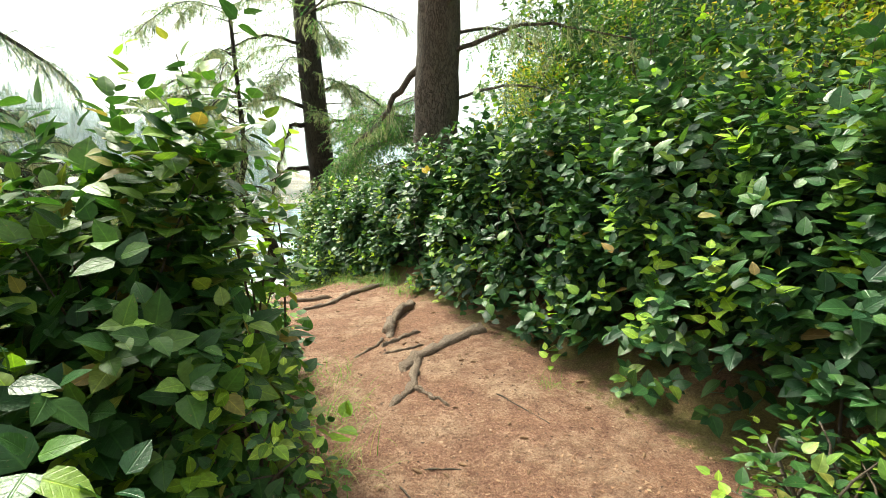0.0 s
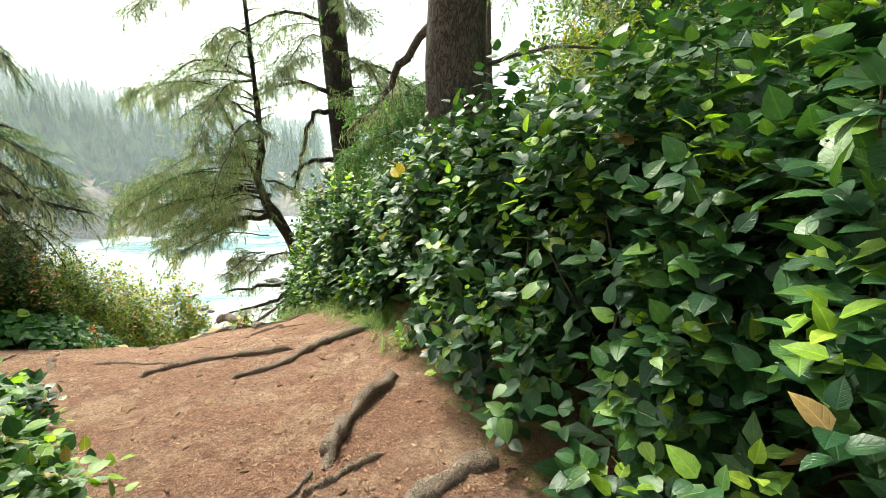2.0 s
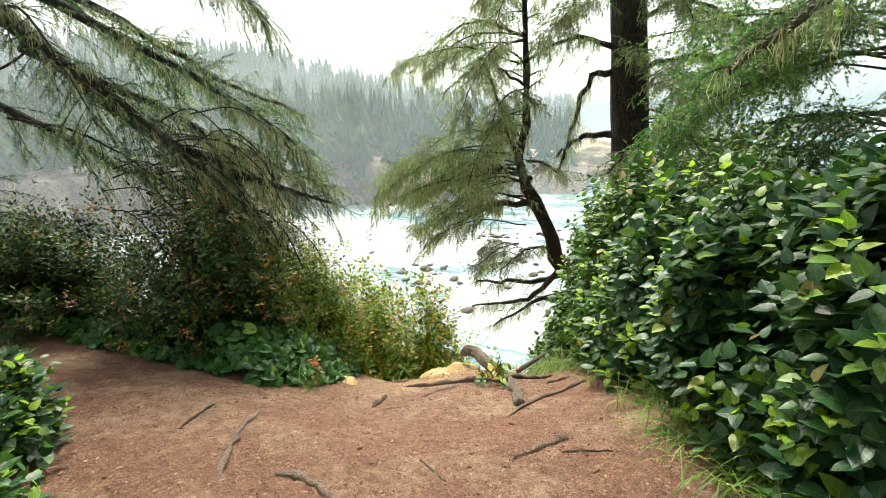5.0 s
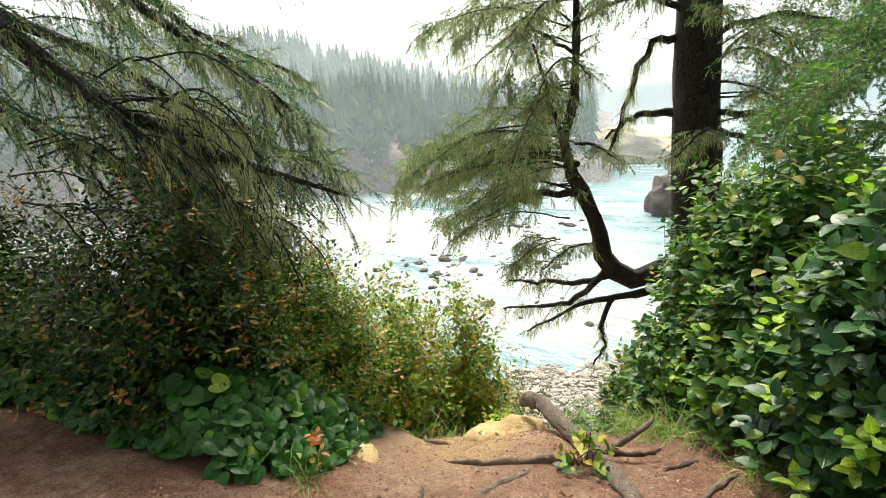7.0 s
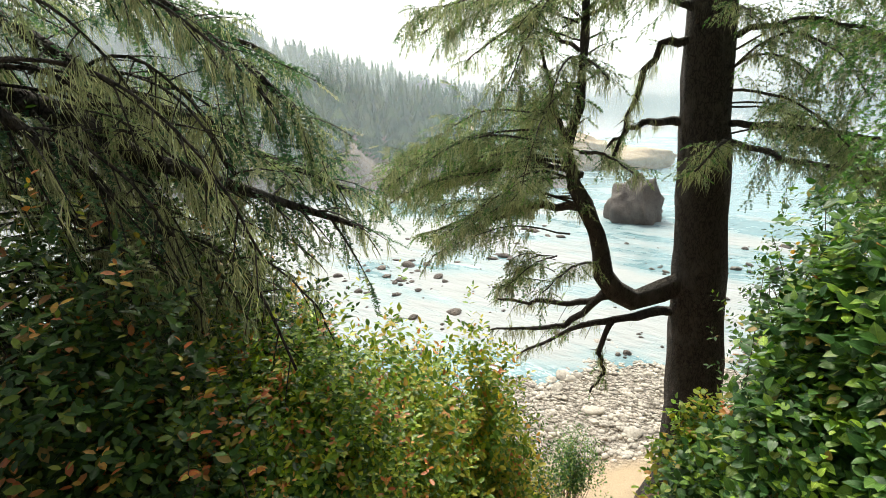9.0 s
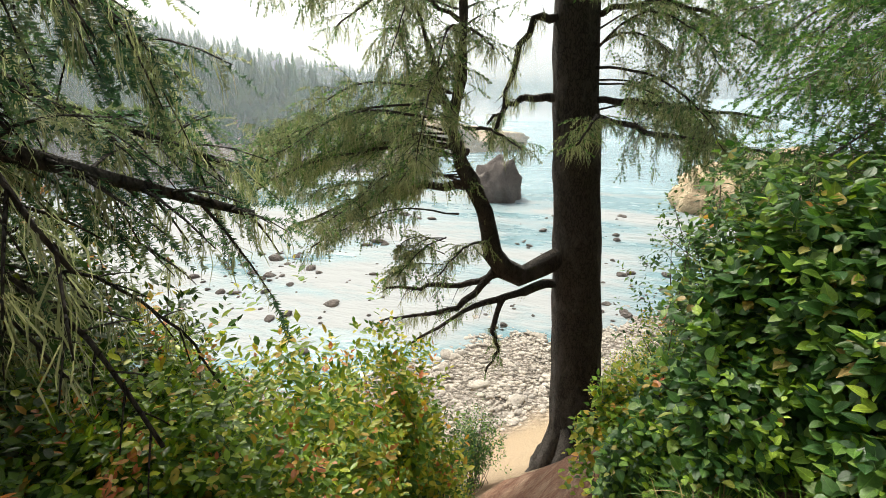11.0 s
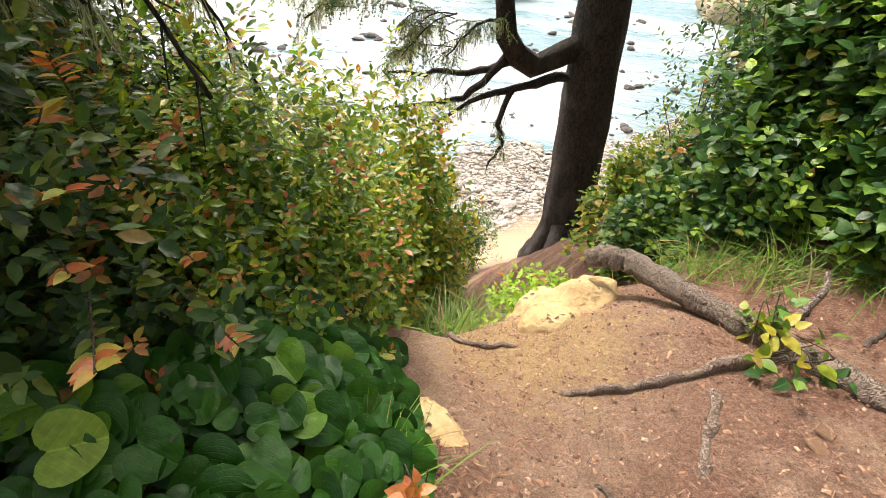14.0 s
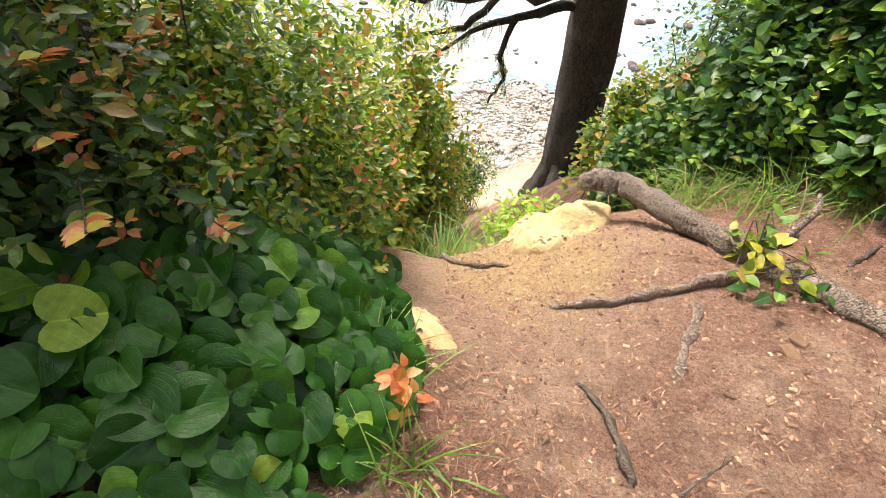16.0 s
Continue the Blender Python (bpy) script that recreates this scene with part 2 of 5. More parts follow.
    col = blend(nt, 0.75, col, ramp(nt, grain, [(0.32, (0.32, 0.29, 0.27)), (0.5, (1, 1, 1)), (0.68, (1.7, 1.65, 1.6))]), "MULTIPLY")
    nt.links.new(col, p.inputs["Base Color"])
    p.inputs["Roughness"].default_value = 0.92
    h = maths(nt, "ADD", fine, maths(nt, "MULTIPLY", mid, 1.5))
    b = bump(nt, h, 1.0, 0.035)
    nt.links.new(bump(nt, maths(nt, "MULTIPLY", v.outputs["Distance"], low), 1.0, 0.3, b), p.inputs["Normal"])
    return m


def rock_material(name, stops, scale=6.0, depth=0.03, pits=0.0):
    m, nt, p = start(name)
    pos = coords(nt)
    n1, n2 = noise_of(nt, scale, 6, pos, 0.65), noise_of(nt, scale * 7, 5, pos, 0.6)
    f = maths(nt, "ADD", maths(nt, "MULTIPLY", n1, 0.6), maths(nt, "MULTIPLY", n2, 0.4))
    col = ramp(nt, f, stops)
    col = blend(nt, 0.35, col, ramp(nt, varied(nt), [(0.0, (0.5, 0.5, 0.52)), (1.0, (1.4, 1.36, 1.28))]), "MULTIPLY")
    h = f
    if pits:
        v = nt.nodes.new("ShaderNodeTexVoronoi")
        v.inputs["Scale"].default_value = scale * 5
        nt.links.new(pos, v.inputs["Vector"])
        hole = maths(nt, "MULTIPLY", ramp(nt, v.outputs["Distance"], [(0.18, (1, 1, 1)), (0.36, (0, 0, 0))]), ramp(nt, n1, [(0.48, (0, 0, 0)), (0.58, (1, 1, 1))]))
        h = maths(nt, "SUBTRACT", f, maths(nt, "MULTIPLY", hole, 0.9))
        col = blend(nt, maths(nt, "MULTIPLY", hole, pits), col, (0.2, 0.12, 0.06))
    nt.links.new(col, p.inputs["Base Color"])
    p.inputs["Roughness"].default_value = 0.9
    nt.links.new(bump(nt, h, 0.9, depth), p.inputs["Normal"])
    return m


SANDSTONE = rock_material("sandstone", [(0.3, (0.38, 0.24, 0.11)), (0.5, (0.58, 0.42, 0.21)), (0.7, (0.72, 0.57, 0.34))], 5, 0.03, 0.7)
BOULDER = rock_material("beach_stone", [(0.3, (0.22, 0.20, 0.18)), (0.5, (0.46, 0.43, 0.38)), (0.7, (0.66, 0.62, 0.55))], 2, 0.05)
CLIFF = rock_material("cliff_rock", [(0.3, (0.07, 0.075, 0.05)), (0.48, (0.20, 0.16, 0.13)), (0.62, (0.32, 0.27, 0.24)), (0.75, (0.44, 0.38, 0.34))], 0.25, 2.5)
TAN_ROCK = rock_material("tan_rock", [(0.3, (0.30, 0.22, 0.14)), (0.5, (0.50, 0.40, 0.27)), (0.7, (0.66, 0.56, 0.42))], 0.2, 1.0)
DARK_ROCK = rock_material("dark_rock", [(0.3, (0.10, 0.09, 0.085)), (0.7, (0.28, 0.25, 0.23))], 0.9, 0.5)
CONE = rock_material("cone_scales", [(0.3, (0.13, 0.07, 0.04)), (0.7, (0.36, 0.22, 0.13))], 60, 0.004)


def sea_material():
    m, nt, p = start("sea_water")
    pos = position(nt)
    sep = nt.nodes.new("ShaderNodeSeparateXYZ")
    nt.links.new(pos, sep.inputs[0])
    out = maths(nt, "ADD", maths(nt, "MULTIPLY", sep.outputs[0], -0.4), maths(nt, "MULTIPLY", sep.outputs[1], 0.92))
    mp = nt.nodes.new("ShaderNodeMapping")
    mp.inputs["Rotation"].default_value = (0, 0, radians(24))
    mp.inputs["Scale"].default_value = (0.4, 1.0, 1.0)
    nt.links.new(pos, mp.inputs["Vector"])
    streak = noise_of(nt, 0.16, 7, mp.outputs[0], 0.68)
    inshore = maths(nt, "MULTIPLY", maths(nt, "ADD", sep.outputs[0], 8.0), -0.006, True)
    reach = ramp(nt, maths(nt, "MULTIPLY", out, 0.01), [(0.20, (0.05, 0.05, 0.05)), (0.25, (0.12, 0.12, 0.12)), (0.31, (0.40, 0.40, 0.40)), (0.50, (0.48, 0.48, 0.48)), (0.70, (0.18, 0.18, 0.18)), (1.0, (0.1, 0.1, 0.1))])
    foam = ramp(nt, maths(nt, "ADD", maths(nt, "ADD", reach, inshore), maths(nt, "MULTIPLY", maths(nt, "SUBTRACT", streak, 0.5), 1.6)), [(0.32, (0, 0, 0)), (0.56, (1, 1, 1))])
    deep = ramp(nt, noise_of(nt, 0.05, 3, pos), [(0.35, (0.12, 0.25, 0.29)), (0.65, (0.20, 0.34, 0.38))])
    nt.links.new(blend(nt, foam, deep, (0.36, 0.39, 0.40)), p.inputs["Base Color"])
    nt.links.new(ramp(nt, foam, [(0, (0.22, 0.22, 0.22)), (1, (0.8, 0.8, 0.8))]), p.inputs["Roughness"])
    h = maths(nt, "ADD", noise_of(nt, 0.9, 5, mp.outputs[0]), maths(nt, "MULTIPLY", foam, 0.4))
    nt.links.new(bump(nt, h, 0.6, 0.4), p.inputs["Normal"])
    return m


GROUND, SEA = ground_material(), sea_material()

# ---- shared builders ----
RNG = np.random.default_rng(7)


def part(name, data, material, parent=None, label=""):
    """Links a mesh or bmesh as one object under a thing or a part."""
    if isinstance(data, bmesh.types.BMesh):
        me = bpy.data.meshes.new(name)
        data.to_mesh(me)
        data.free()
    else:
        me = data
    if material is not None and not me.materials:
        me.materials.append(material)
    ob = new(name, me)
    if parent is not None:
        ob.parent = parent
        ob.matrix_parent_inverse = Matrix.Translation(parent.matrix_basis.translation).inverted()
    return tagged(ob, label)


def thing(name, at, label, category, group=""):
    ob = new(name)
    ob.empty_display_size = 0.05
    ob.location = at
    return tagged(ob, label, category, group)


def mesh_of(name, v, f, smooth=True):
    """A mesh from vertices (n, 3) and faces that all have the same number of corners (m, k)."""
    v, f = np.asarray(v, np.float32), np.asarray(f, np.int32)
    me = bpy.data.meshes.new(name)
    me.vertices.add(len(v))
    me.vertices.foreach_set("co", v.ravel())
    k = f.shape[1]
    me.loops.add(f.size)
    me.loops.foreach_set("vertex_index", f.ravel())
    me.polygons.add(len(f))
    me.polygons.foreach_set("loop_start", np.arange(0, f.size, k, dtype=np.int32))
    me.polygons.foreach_set("use_smooth", np.full(len(f), smooth))
    me.update(calc_edges=True)
    return me


def with_leaf_places(me, template, count):
    """Keeps on each vertex its place on the single leaf, for the veins."""
    at = me.attributes.new("leaf_place", "FLOAT_VECTOR", "POINT")
    at.data.foreach_set("vector", np.tile(template[0], (count, 1)).astype(np.float32).ravel())
    return me


def bases(d, up):
    """Right-handed frames (n, 3, 3), columns side, along, face, from directions and rough face normals."""
    d = d / np.linalg.norm(d, axis=1, keepdims=True)
    s = np.cross(d, up)
    n = np.linalg.norm(s, axis=1, keepdims=True)
    s = np.where(n < 1e-4, np.array([[1.0, 0, 0]]), s / np.maximum(n, 1e-4))
    return np.stack([s, d, np.cross(s, d)], 2)


def scatter(template, pos, frames, size):
    """Many copies of a template (v, f) as one vertex and face array."""
    tv, tf = template
    size = np.asarray(size)
    size = size[:, None, None] if size.ndim == 1 else size[:, None, :]
    v = np.einsum("nij,nkj->nki", frames, tv[None] * size) + pos[:, None]
    f = tf[None] + (np.arange(len(pos)) * len(tv))[:, None, None]
    return v.reshape(-1, 3), f.reshape(-1, tf.shape[1])


def leaf_shape(width, curl=0.12, fold=0.10, notch=0.0, stations=(0.16, 0.42, 0.72), point=1.0):
    """A leaf of length 1 along y, with a folded midrib; triangles."""
    v = [(0, notch, 0)]
    for i, t in enumerate(stations):
        w = width * (0.86, 1.0, 0.64)[i] * 0.5
        dz = -curl * (t * t * 1.6)
        yb = t - (notch * 1.6 if i == 0 else 0)
        v += [(-w, yb, dz + fold * w * 2), (0, t, dz), (w, yb, dz + fold * w * 2)]
    v.append((0, point, -curl * 1.6))
    f = [(0, 2, 1), (0, 3, 2)]
    for a in (1, 4):
        f += [(a, a + 1, a + 4), (a, a + 4, a + 3), (a + 1, a + 2, a + 5), (a + 1, a + 5, a + 4)]
    f += [(7, 8, 10), (8, 9, 10)]
    return np.array(v, float), np.array(f)


LEAF_FINE = leaf_shape(0.66)
LEAF_SALAL = leaf_shape(0.70, 0.10, 0.08)
LEAF_SMALL = (np.array([(0, 0, 0), (-0.25, 0.42, 0.05), (0, 0.5, -0.03), (0.25, 0.42, 0.05), (0, 1.0, -0.12)]), np.array([(0, 2, 1), (0, 3, 2), (1, 2, 4), (2, 3, 4)]))
LEAF_OVAL = (np.array([(0, 0, 0), (-0.22, 0.3, 0.04), (0.22, 0.3, 0.04), (-0.22, 0.68, 0.0), (0.22, 0.68, 0.0), (0, 1.0, -0.1), (0, 0.5, -0.05)]), np.array([(0, 6, 1), (0, 2, 6), (1, 6, 3), (6, 2, 4), (3, 6, 5), (6, 4, 5)]))
LEAF_PLAIN = (np.array([(0, 0, 0), (-0.31, 0.38, 0.06), (0, 0.45, -0.04), (0.31, 0.38, 0.06), (-0.2, 0.75, -0.02), (0.2, 0.75, -0.02), (0, 1.0, -0.16)]), np.array([(0, 2, 1), (0, 3, 2), (1, 2, 4), (2, 3, 5), (2, 5, 4), (4, 5, 6)]))


def heart_leaf(n=26, rings=(0.36, 0.70, 1.0)):
    """A broad heart-shaped leaf of length 1 with a deep cleft at its stalk, a sunken midrib and a wavy rim."""
    v, f = [(0, 0.42, -0.03)], []
    for q in rings:
        for k in range(n):
            a = 2 * math.pi * (k + 0.5) / n
            hx, hy = math.sin(a) ** 3, (12 - (13 * math.cos(a) - 5 * math.cos(2 * a) - 2 * math.cos(3 * a) - math.cos(4 * a))) / 29
            ox, oy = math.sin(a), 0.5 - 0.5 * math.cos(a)
            w = 0.85 * (1 - oy)
            x, y = 0.54 * (w * hx * 1.12 + (1 - w) * ox), w * hy + (1 - w) * oy * 0.96
            x, y = x * q, 0.42 + (y - 0.42) * q
            z = 0.60 * abs(x) * (1 - 0.6 * q) + 0.06 * q * abs(x) - 0.30 * max(y - 0.5, 0) ** 2 + 0.12 * max(0.3 - y, 0) + 0.032 * q * q * math.sin(5 * a + 1)
            v.append((x, y, z))
    for k in range(n):
        k2 = (k + 1) % n
        f.append((0, 1 + k, 1 + k2))
        for r in range(len(rings) - 1):
            a, b = 1 + r * n + k, 1 + r * n + k2
            f += [(a, a + n, b + n), (a, b + n, b)]
    return np.array(v), np.array(f)


def blade_shape(width=0.05, bend=0.5, n=4):
    v, f = [], []
    for i in range(n + 1):
        t = i / n
        w = width * (1 - t ** 1.6) * 0.5
        y, z = math.sin(t * bend * 1.6) / (bend * 1.6), -(1 - math.cos(t * bend * 1.6)) / (bend * 1.6)
        v += [(-w, y, z), (w, y, z)]
    for i in range(n):
        a = 2 * i
        f += [(a, a + 1, a + 3), (a, a + 3, a + 2)]
    return np.array(v), np.array(f)


def needle_twig(n=26, length=0.17, droop=0.25):
    """A spruce twig of length 1 along y; its needles are slim triangles that stand on the stem's own points."""
    rs = np.random.default_rng(3)
    v = [(0, t, -droop * t * t) for t in np.linspace(0.02, 1.0, n + 1)]
    f = []
    for i in range(n):
        for turn in (0, 1):
            a = i * 2.4 + turn * math.pi + rs.normal(0, 0.3)
            o = np.array([math.cos(a), 0.45 + 0.4 * rs.random(), math.sin(a) * 0.6 + 0.05])
            o = o / np.linalg.norm(o) * length * rs.uniform(0.8, 1.2) * (1 - 0.4 * (i / n) ** 3)
            v.append(tuple(np.array(v[i]) + o))
            f.append((i, i + 1, len(v) - 1))
    return np.array(v), np.array(f)


def strand_shape(n=6):
    """A tuft of hanging lichen, length 1 downward along y."""
    rs = np.random.default_rng(5)
    v, f = [], []
    for i in range(n):
        x, z = rs.uniform(-0.16, 0.16, 2)
        l, bx, bz = rs.uniform(0.45, 1.0), rs.uniform(-0.14, 0.14), rs.uniform(-0.14, 0.14)
        a = rs.uniform(0, 6.28)
        sx, sz = math.cos(a) * 0.006, math.sin(a) * 0.006
        k = len(v)
        v += [(x * 0.4 - sx, 0, z * 0.4 - sz), (x * 0.4 + sx, 0, z * 0.4 + sz), (x + bx - sx * 1.8, l * 0.5, z + bz - sz * 1.8), (x + bx + sx * 1.8, l * 0.5, z + bz + sz * 1.8), (x, l, z)]
        f += [(k, k + 1, k + 3), (k, k + 3, k + 2), (k + 2, k + 3, k + 4)]
    return np.array(v), np.array(f)


TWIG_NEAR, TWIG_FAR, STRANDS = needle_twig(24, 0.15, 0.16), needle_twig(13, 0.19, 0.20), strand_shape(6)


def smooth_line(pts, n):
    """n points on a Catmull-Rom curve through pts."""
    p = np.asarray(pts, float)
    p = np.vstack([2 * p[0] - p[1], p, 2 * p[-1] - p[-2]])
    out = []
    for u in np.linspace(0, len(p) - 3 - 1e-6, n):
        i = int(u)
        t = u - i
        a, b, c, d = p[i:i + 4]
        out.append(0.5 * (2 * b + (c - a) * t + (2 * a - 5 * b + 4 * c - d) * t * t + (3 * b - 3 * c + d - a) * t ** 3))
    return np.array(out)


def tube(pts, radii, sides=8, rough=0.0, seed=1, flat=1.0):
    """Vertices and quads of a tapered tube along pts, closed at its far end by a short tip."""
    pts, radii = np.asarray(pts, float), np.asarray(radii, float)
    rs = np.random.default_rng(seed)
    n = len(pts)
    tan = np.gradient(pts, axis=0)
    up = np.array([0, 0, 1.0]) if abs(tan[0][2]) < 0.8 * np.linalg.norm(tan[0]) else np.array([1.0, 0, 0])
    fr = bases(tan, np.tile(up, (n, 1)))
    ang = np.linspace(0, 2 * math.pi, sides, endpoint=False)
    lump = 1 + rough * (rs.random((n, sides)) - 0.5) + rough * 0.6 * np.sin(ang * 2 + rs.random() * 6)[None]
    v = pts[:, None] + (fr[:, None, :, 0] * np.cos(ang)[None, :, None] + fr[:, None, :, 2] * np.sin(ang)[None, :, None] * flat) * (radii[:, None] * lump)[..., None]
    v = v.reshape(-1, 3)
    i, j = np.meshgrid(np.arange(n - 1), np.arange(sides), indexing="ij")
    a, b = i * sides + j, i * sides + (j + 1) % sides
    f = np.stack([a, b, b + sides, a + sides], -1).reshape(-1, 4)
    ends = []
    for base, ring in ((0, pts[0]), ((n - 1) * sides, pts[-1])):
        c = len(v)
        v = np.vstack([v, ring[None]])
        for k in range(sides):
            q = (base + k, base + (k + 1) % sides, c, c)
            ends.append(q)
    return v, f, np.array([e[:3] for e in ends])


def tube_mesh(name, pieces):
    """One mesh from several tubes; pieces are results of tube()."""
    me = bpy.data.meshes.new(name)
    vs, fs, off = [], [], 0
    for v, f, e in pieces:
        vs.append(v)
        fs += (f + off).tolist() + (e + off).tolist()
        off += len(v)
    me.from_pydata(np.vstack(vs).tolist(), [], fs)
    me.polygons.foreach_set("use_smooth", [True] * len(fs))
    me.update()
    return me


# ---- ground ----
PROFILE = ((-60, 3.0), (-9, 0.5), (0, 0), (2.5, 0.05), (3.5, 0.04), (4.6, -0.08), (5.6, -0.29), (6.8, -0.68), (7.2, -0.85), (7.75, -1.12), (8.0, -1.6), (8.6, -2.15),
           (10.4, -4.3), (12.3, -6.4), (16, -9.3), (18, -9.72), (22, -10.12), (24.5, -10.4), (40, -11.2), (60, -12), (300, -14), (6000, -20))
SEA_LEVEL = -10.25


def step(a, lo, hi):
    t = np.clip((a - lo) / (hi - lo), 0, 1)
    return t * t * (3 - 2 * t)


def lumps(x, y):
    return 0.5 * np.sin(2.1 * x + 1.3 * y) * np.sin(1.7 * y - 0.6 * x) + 0.3 * np.sin(5.3 * x - 2.2 * y + 1) * np.sin(4.1 * y + 2.7 * x) + 0.2 * np.sin(11 * x + 3 * y) * np.sin(9.7 * y - 4 * x)


def ground_z(x, y):
    """The height of the ground: level trail, a bank beside it, the step at the sandstone, the slope and the beach."""
    x, y = np.asarray(x, float), np.asarray(y, float)
    along, across = -0.6 * x + 0.8 * y, 0.8 * x + 0.6 * y
    s = along - 0.7 * np.clip(0.9 - across, 0, 6) - 0.6 * np.clip(across - 2.3, 0, 1.5)
    z = np.interp(s, [p[0] for p in PROFILE], [p[1] for p in PROFILE])
    bank = 0.42 * step(0.863 * (x - 0.1) + 0.505 * (y - 3.8), 0.05, 1.0) * (1 - step(s, 6.3, 9))
    mound = 0.10 * np.exp(-((x + 3.05) ** 2 + (y - 7.0) ** 2) / 0.18)
    return z + bank + mound + 0.022 * lumps(x, y) * (1 + 4 * step(s, 9, 16)) + 0.16 * step(s, 20, 28) * (np.sin(0.45 * x + 0.3 * y) * np.sin(0.37 * y - 0.2 * x) + 0.35 * np.sin(1.3 * x - 0.7 * y) * np.sin(0.9 * y))


def axis(fine, reach, near):
    a = list(np.arange(near[0], near[1], fine))
    g = fine
    lo, hi = [], []
    q = near[0]
    while q > -reach:
        g *= 1.14
        q -= g
        lo.append(q)
    g, q = fine, near[1]
    while q < reach:
        hi.append(q)
        g *= 1.14
        q += g
    return np.array(lo[::-1] + a + hi)


gx, gy = axis(0.06, 4000, (-5.2, 1.6)), axis(0.06, 4000, (0.3, 8.6))
GX, GY = np.meshgrid(gx, gy)
GZ = ground_z(GX, GY)
near_trail = np.exp(-((GX + 1.5) ** 2 + (GY - 4.5) ** 2) / 30)
GZ += near_trail * RNG.normal(0, 0.0035, GX.shape)
idx = np.arange(GX.size).reshape(GX.shape)
quads = np.stack([idx[:-1, :-1], idx[:-1, 1:], idx[1:, 1:], idx[1:, :-1]], -1).reshape(-1, 4)
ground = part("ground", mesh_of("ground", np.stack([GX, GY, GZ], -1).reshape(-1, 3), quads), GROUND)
tagged(ground, "reddish trail soil with needle litter, falling to a pebble beach", "ground", kind="structure")

R = 4500.0
sea_mesh = mesh_of("water", [(-R, -R, 0), (R, -R, 0), (R, R, 0), (-R, R, 0)], [(0, 1, 2, 3)], False)
sea = tagged(part("water", sea_mesh, SEA), "turquoise sea with broad white surf by the shore", "sea", kind="structure")
sea.location = (0, 0, SEA_LEVEL)

# ---- far land ----


def polar_land(name, az0, az1, radii, height, material, n=90):
    """A stretch of land seen across the bay: azimuths in degrees left of ahead, distances, height(az, r)."""
    az = np.linspace(az0, az1, n)
    A, Q = np.meshgrid(az, radii)
    Z = height(A, Q)
    X, Y = -np.sin(np.radians(A)) * Q - 2.5, np.cos(np.radians(A)) * Q + 5
    i = np.arange(A.size).reshape(A.shape)
    q = np.stack([i[:-1, :-1], i[1:, :-1], i[1:, 1:], i[:-1, 1:]], -1).reshape(-1, 4)
    return part(name, mesh_of(name, np.stack([X, Y, Z], -1).reshape(-1, 3), q), material), X, Y, Z


def wavy(a, k, seed):
    return np.sin(a * k + seed) + 0.5 * np.sin(a * k * 2.3 + seed * 2) + 0.3 * np.sin(a * k * 5.1 + seed * 3)


def hill_height(a, r):
    crest = np.interp(a, [18, 26, 34, 42, 50, 56, 66, 80, 110], [-2, 2, 5, 12, 19, 24, 25, 26, 28]) + wavy(a, 0.35, 1) * 0.8
    shore = 74 + wavy(a, 0.22, 2) * 4
    top = np.interp(a, [18, 40, 50, 60, 110], [-8.5, -5.5, -3.5, -2.5, -1]) + wavy(a, 0.5, 4) * 0.9
    up = step(r, shore, shore + 7 + 2 * wavy(a, 1.3, 5))
    back = step(r, shore + 10, 205)
    return -11.5 + (top + 11.5) * up + (crest - top) * back


hill, hx, hy, hz = polar_land("hill", 18, 112, np.concatenate([np.linspace(64, 96, 22), np.linspace(100, 260, 20)]), hill_height, CLIFF, 220)
tagged(hill, "forested hillside above a pale eroded cliff across the bay", "hill", kind="structure")


def ridge_height(a, r):
    crest = np.interp(a, [-14, -4, 5, 15, 24, 32, 45], [-9, 0, 4, 6, 7, 9, 14]) + wavy(a, 0.5, 6) * 0.7
    return -12 + (crest + 12) * step(r, 300 + 10 * wavy(a, 0.4, 3), 400)


ridge, rx_, ry_, rz_ = polar_land("far_ridge", -14, 45, np.linspace(280, 460, 16), ridge_height, CLIFF, 90)
tagged(ridge, "hazy far headland covered with dark conifers", "headland", kind="structure")


def conifer_shape(layers=6, sides=7, seed=2):
    """A conifer of height 1: layers of ragged drooping skirts round a stem."""
    rs = np.random.default_rng(seed)
    v, f = [], []
    for i in range(layers):
        z1 = 0.14 + 0.86 * (i + 1.25) / (layers + 0.25)
        z0 = 0.10 + 0.84 * i / layers
        r = 0.20 * (1 - i / (layers + 0.3)) * rs.uniform(0.85, 1.15)
        c = len(v)
        v.append((0, 0, min(z1, 1.0)))
        for k in range(sides * 2):
            a = math.pi * k / sides + i
            q = r * (rs.uniform(0.8, 1.25) if k % 2 else rs.uniform(0.3, 0.6))
            v.append((q * math.cos(a), q * math.sin(a), z0 + (0 if k % 2 else 0.05)))
        for k in range(sides * 2):
            f.append((c, c + 1 + k, c + 1 + (k + 1) % (sides * 2)))
    c = len(v)
    v += [(0.012, 0, 0), (-0.006, 0.011, 0), (-0.006, -0.011, 0), (0, 0, 0.5)]
    f += [(c, c + 1, c + 3), (c + 1, c + 2, c + 3), (c + 2, c, c + 3)]
    return np.array(v), np.array(f)


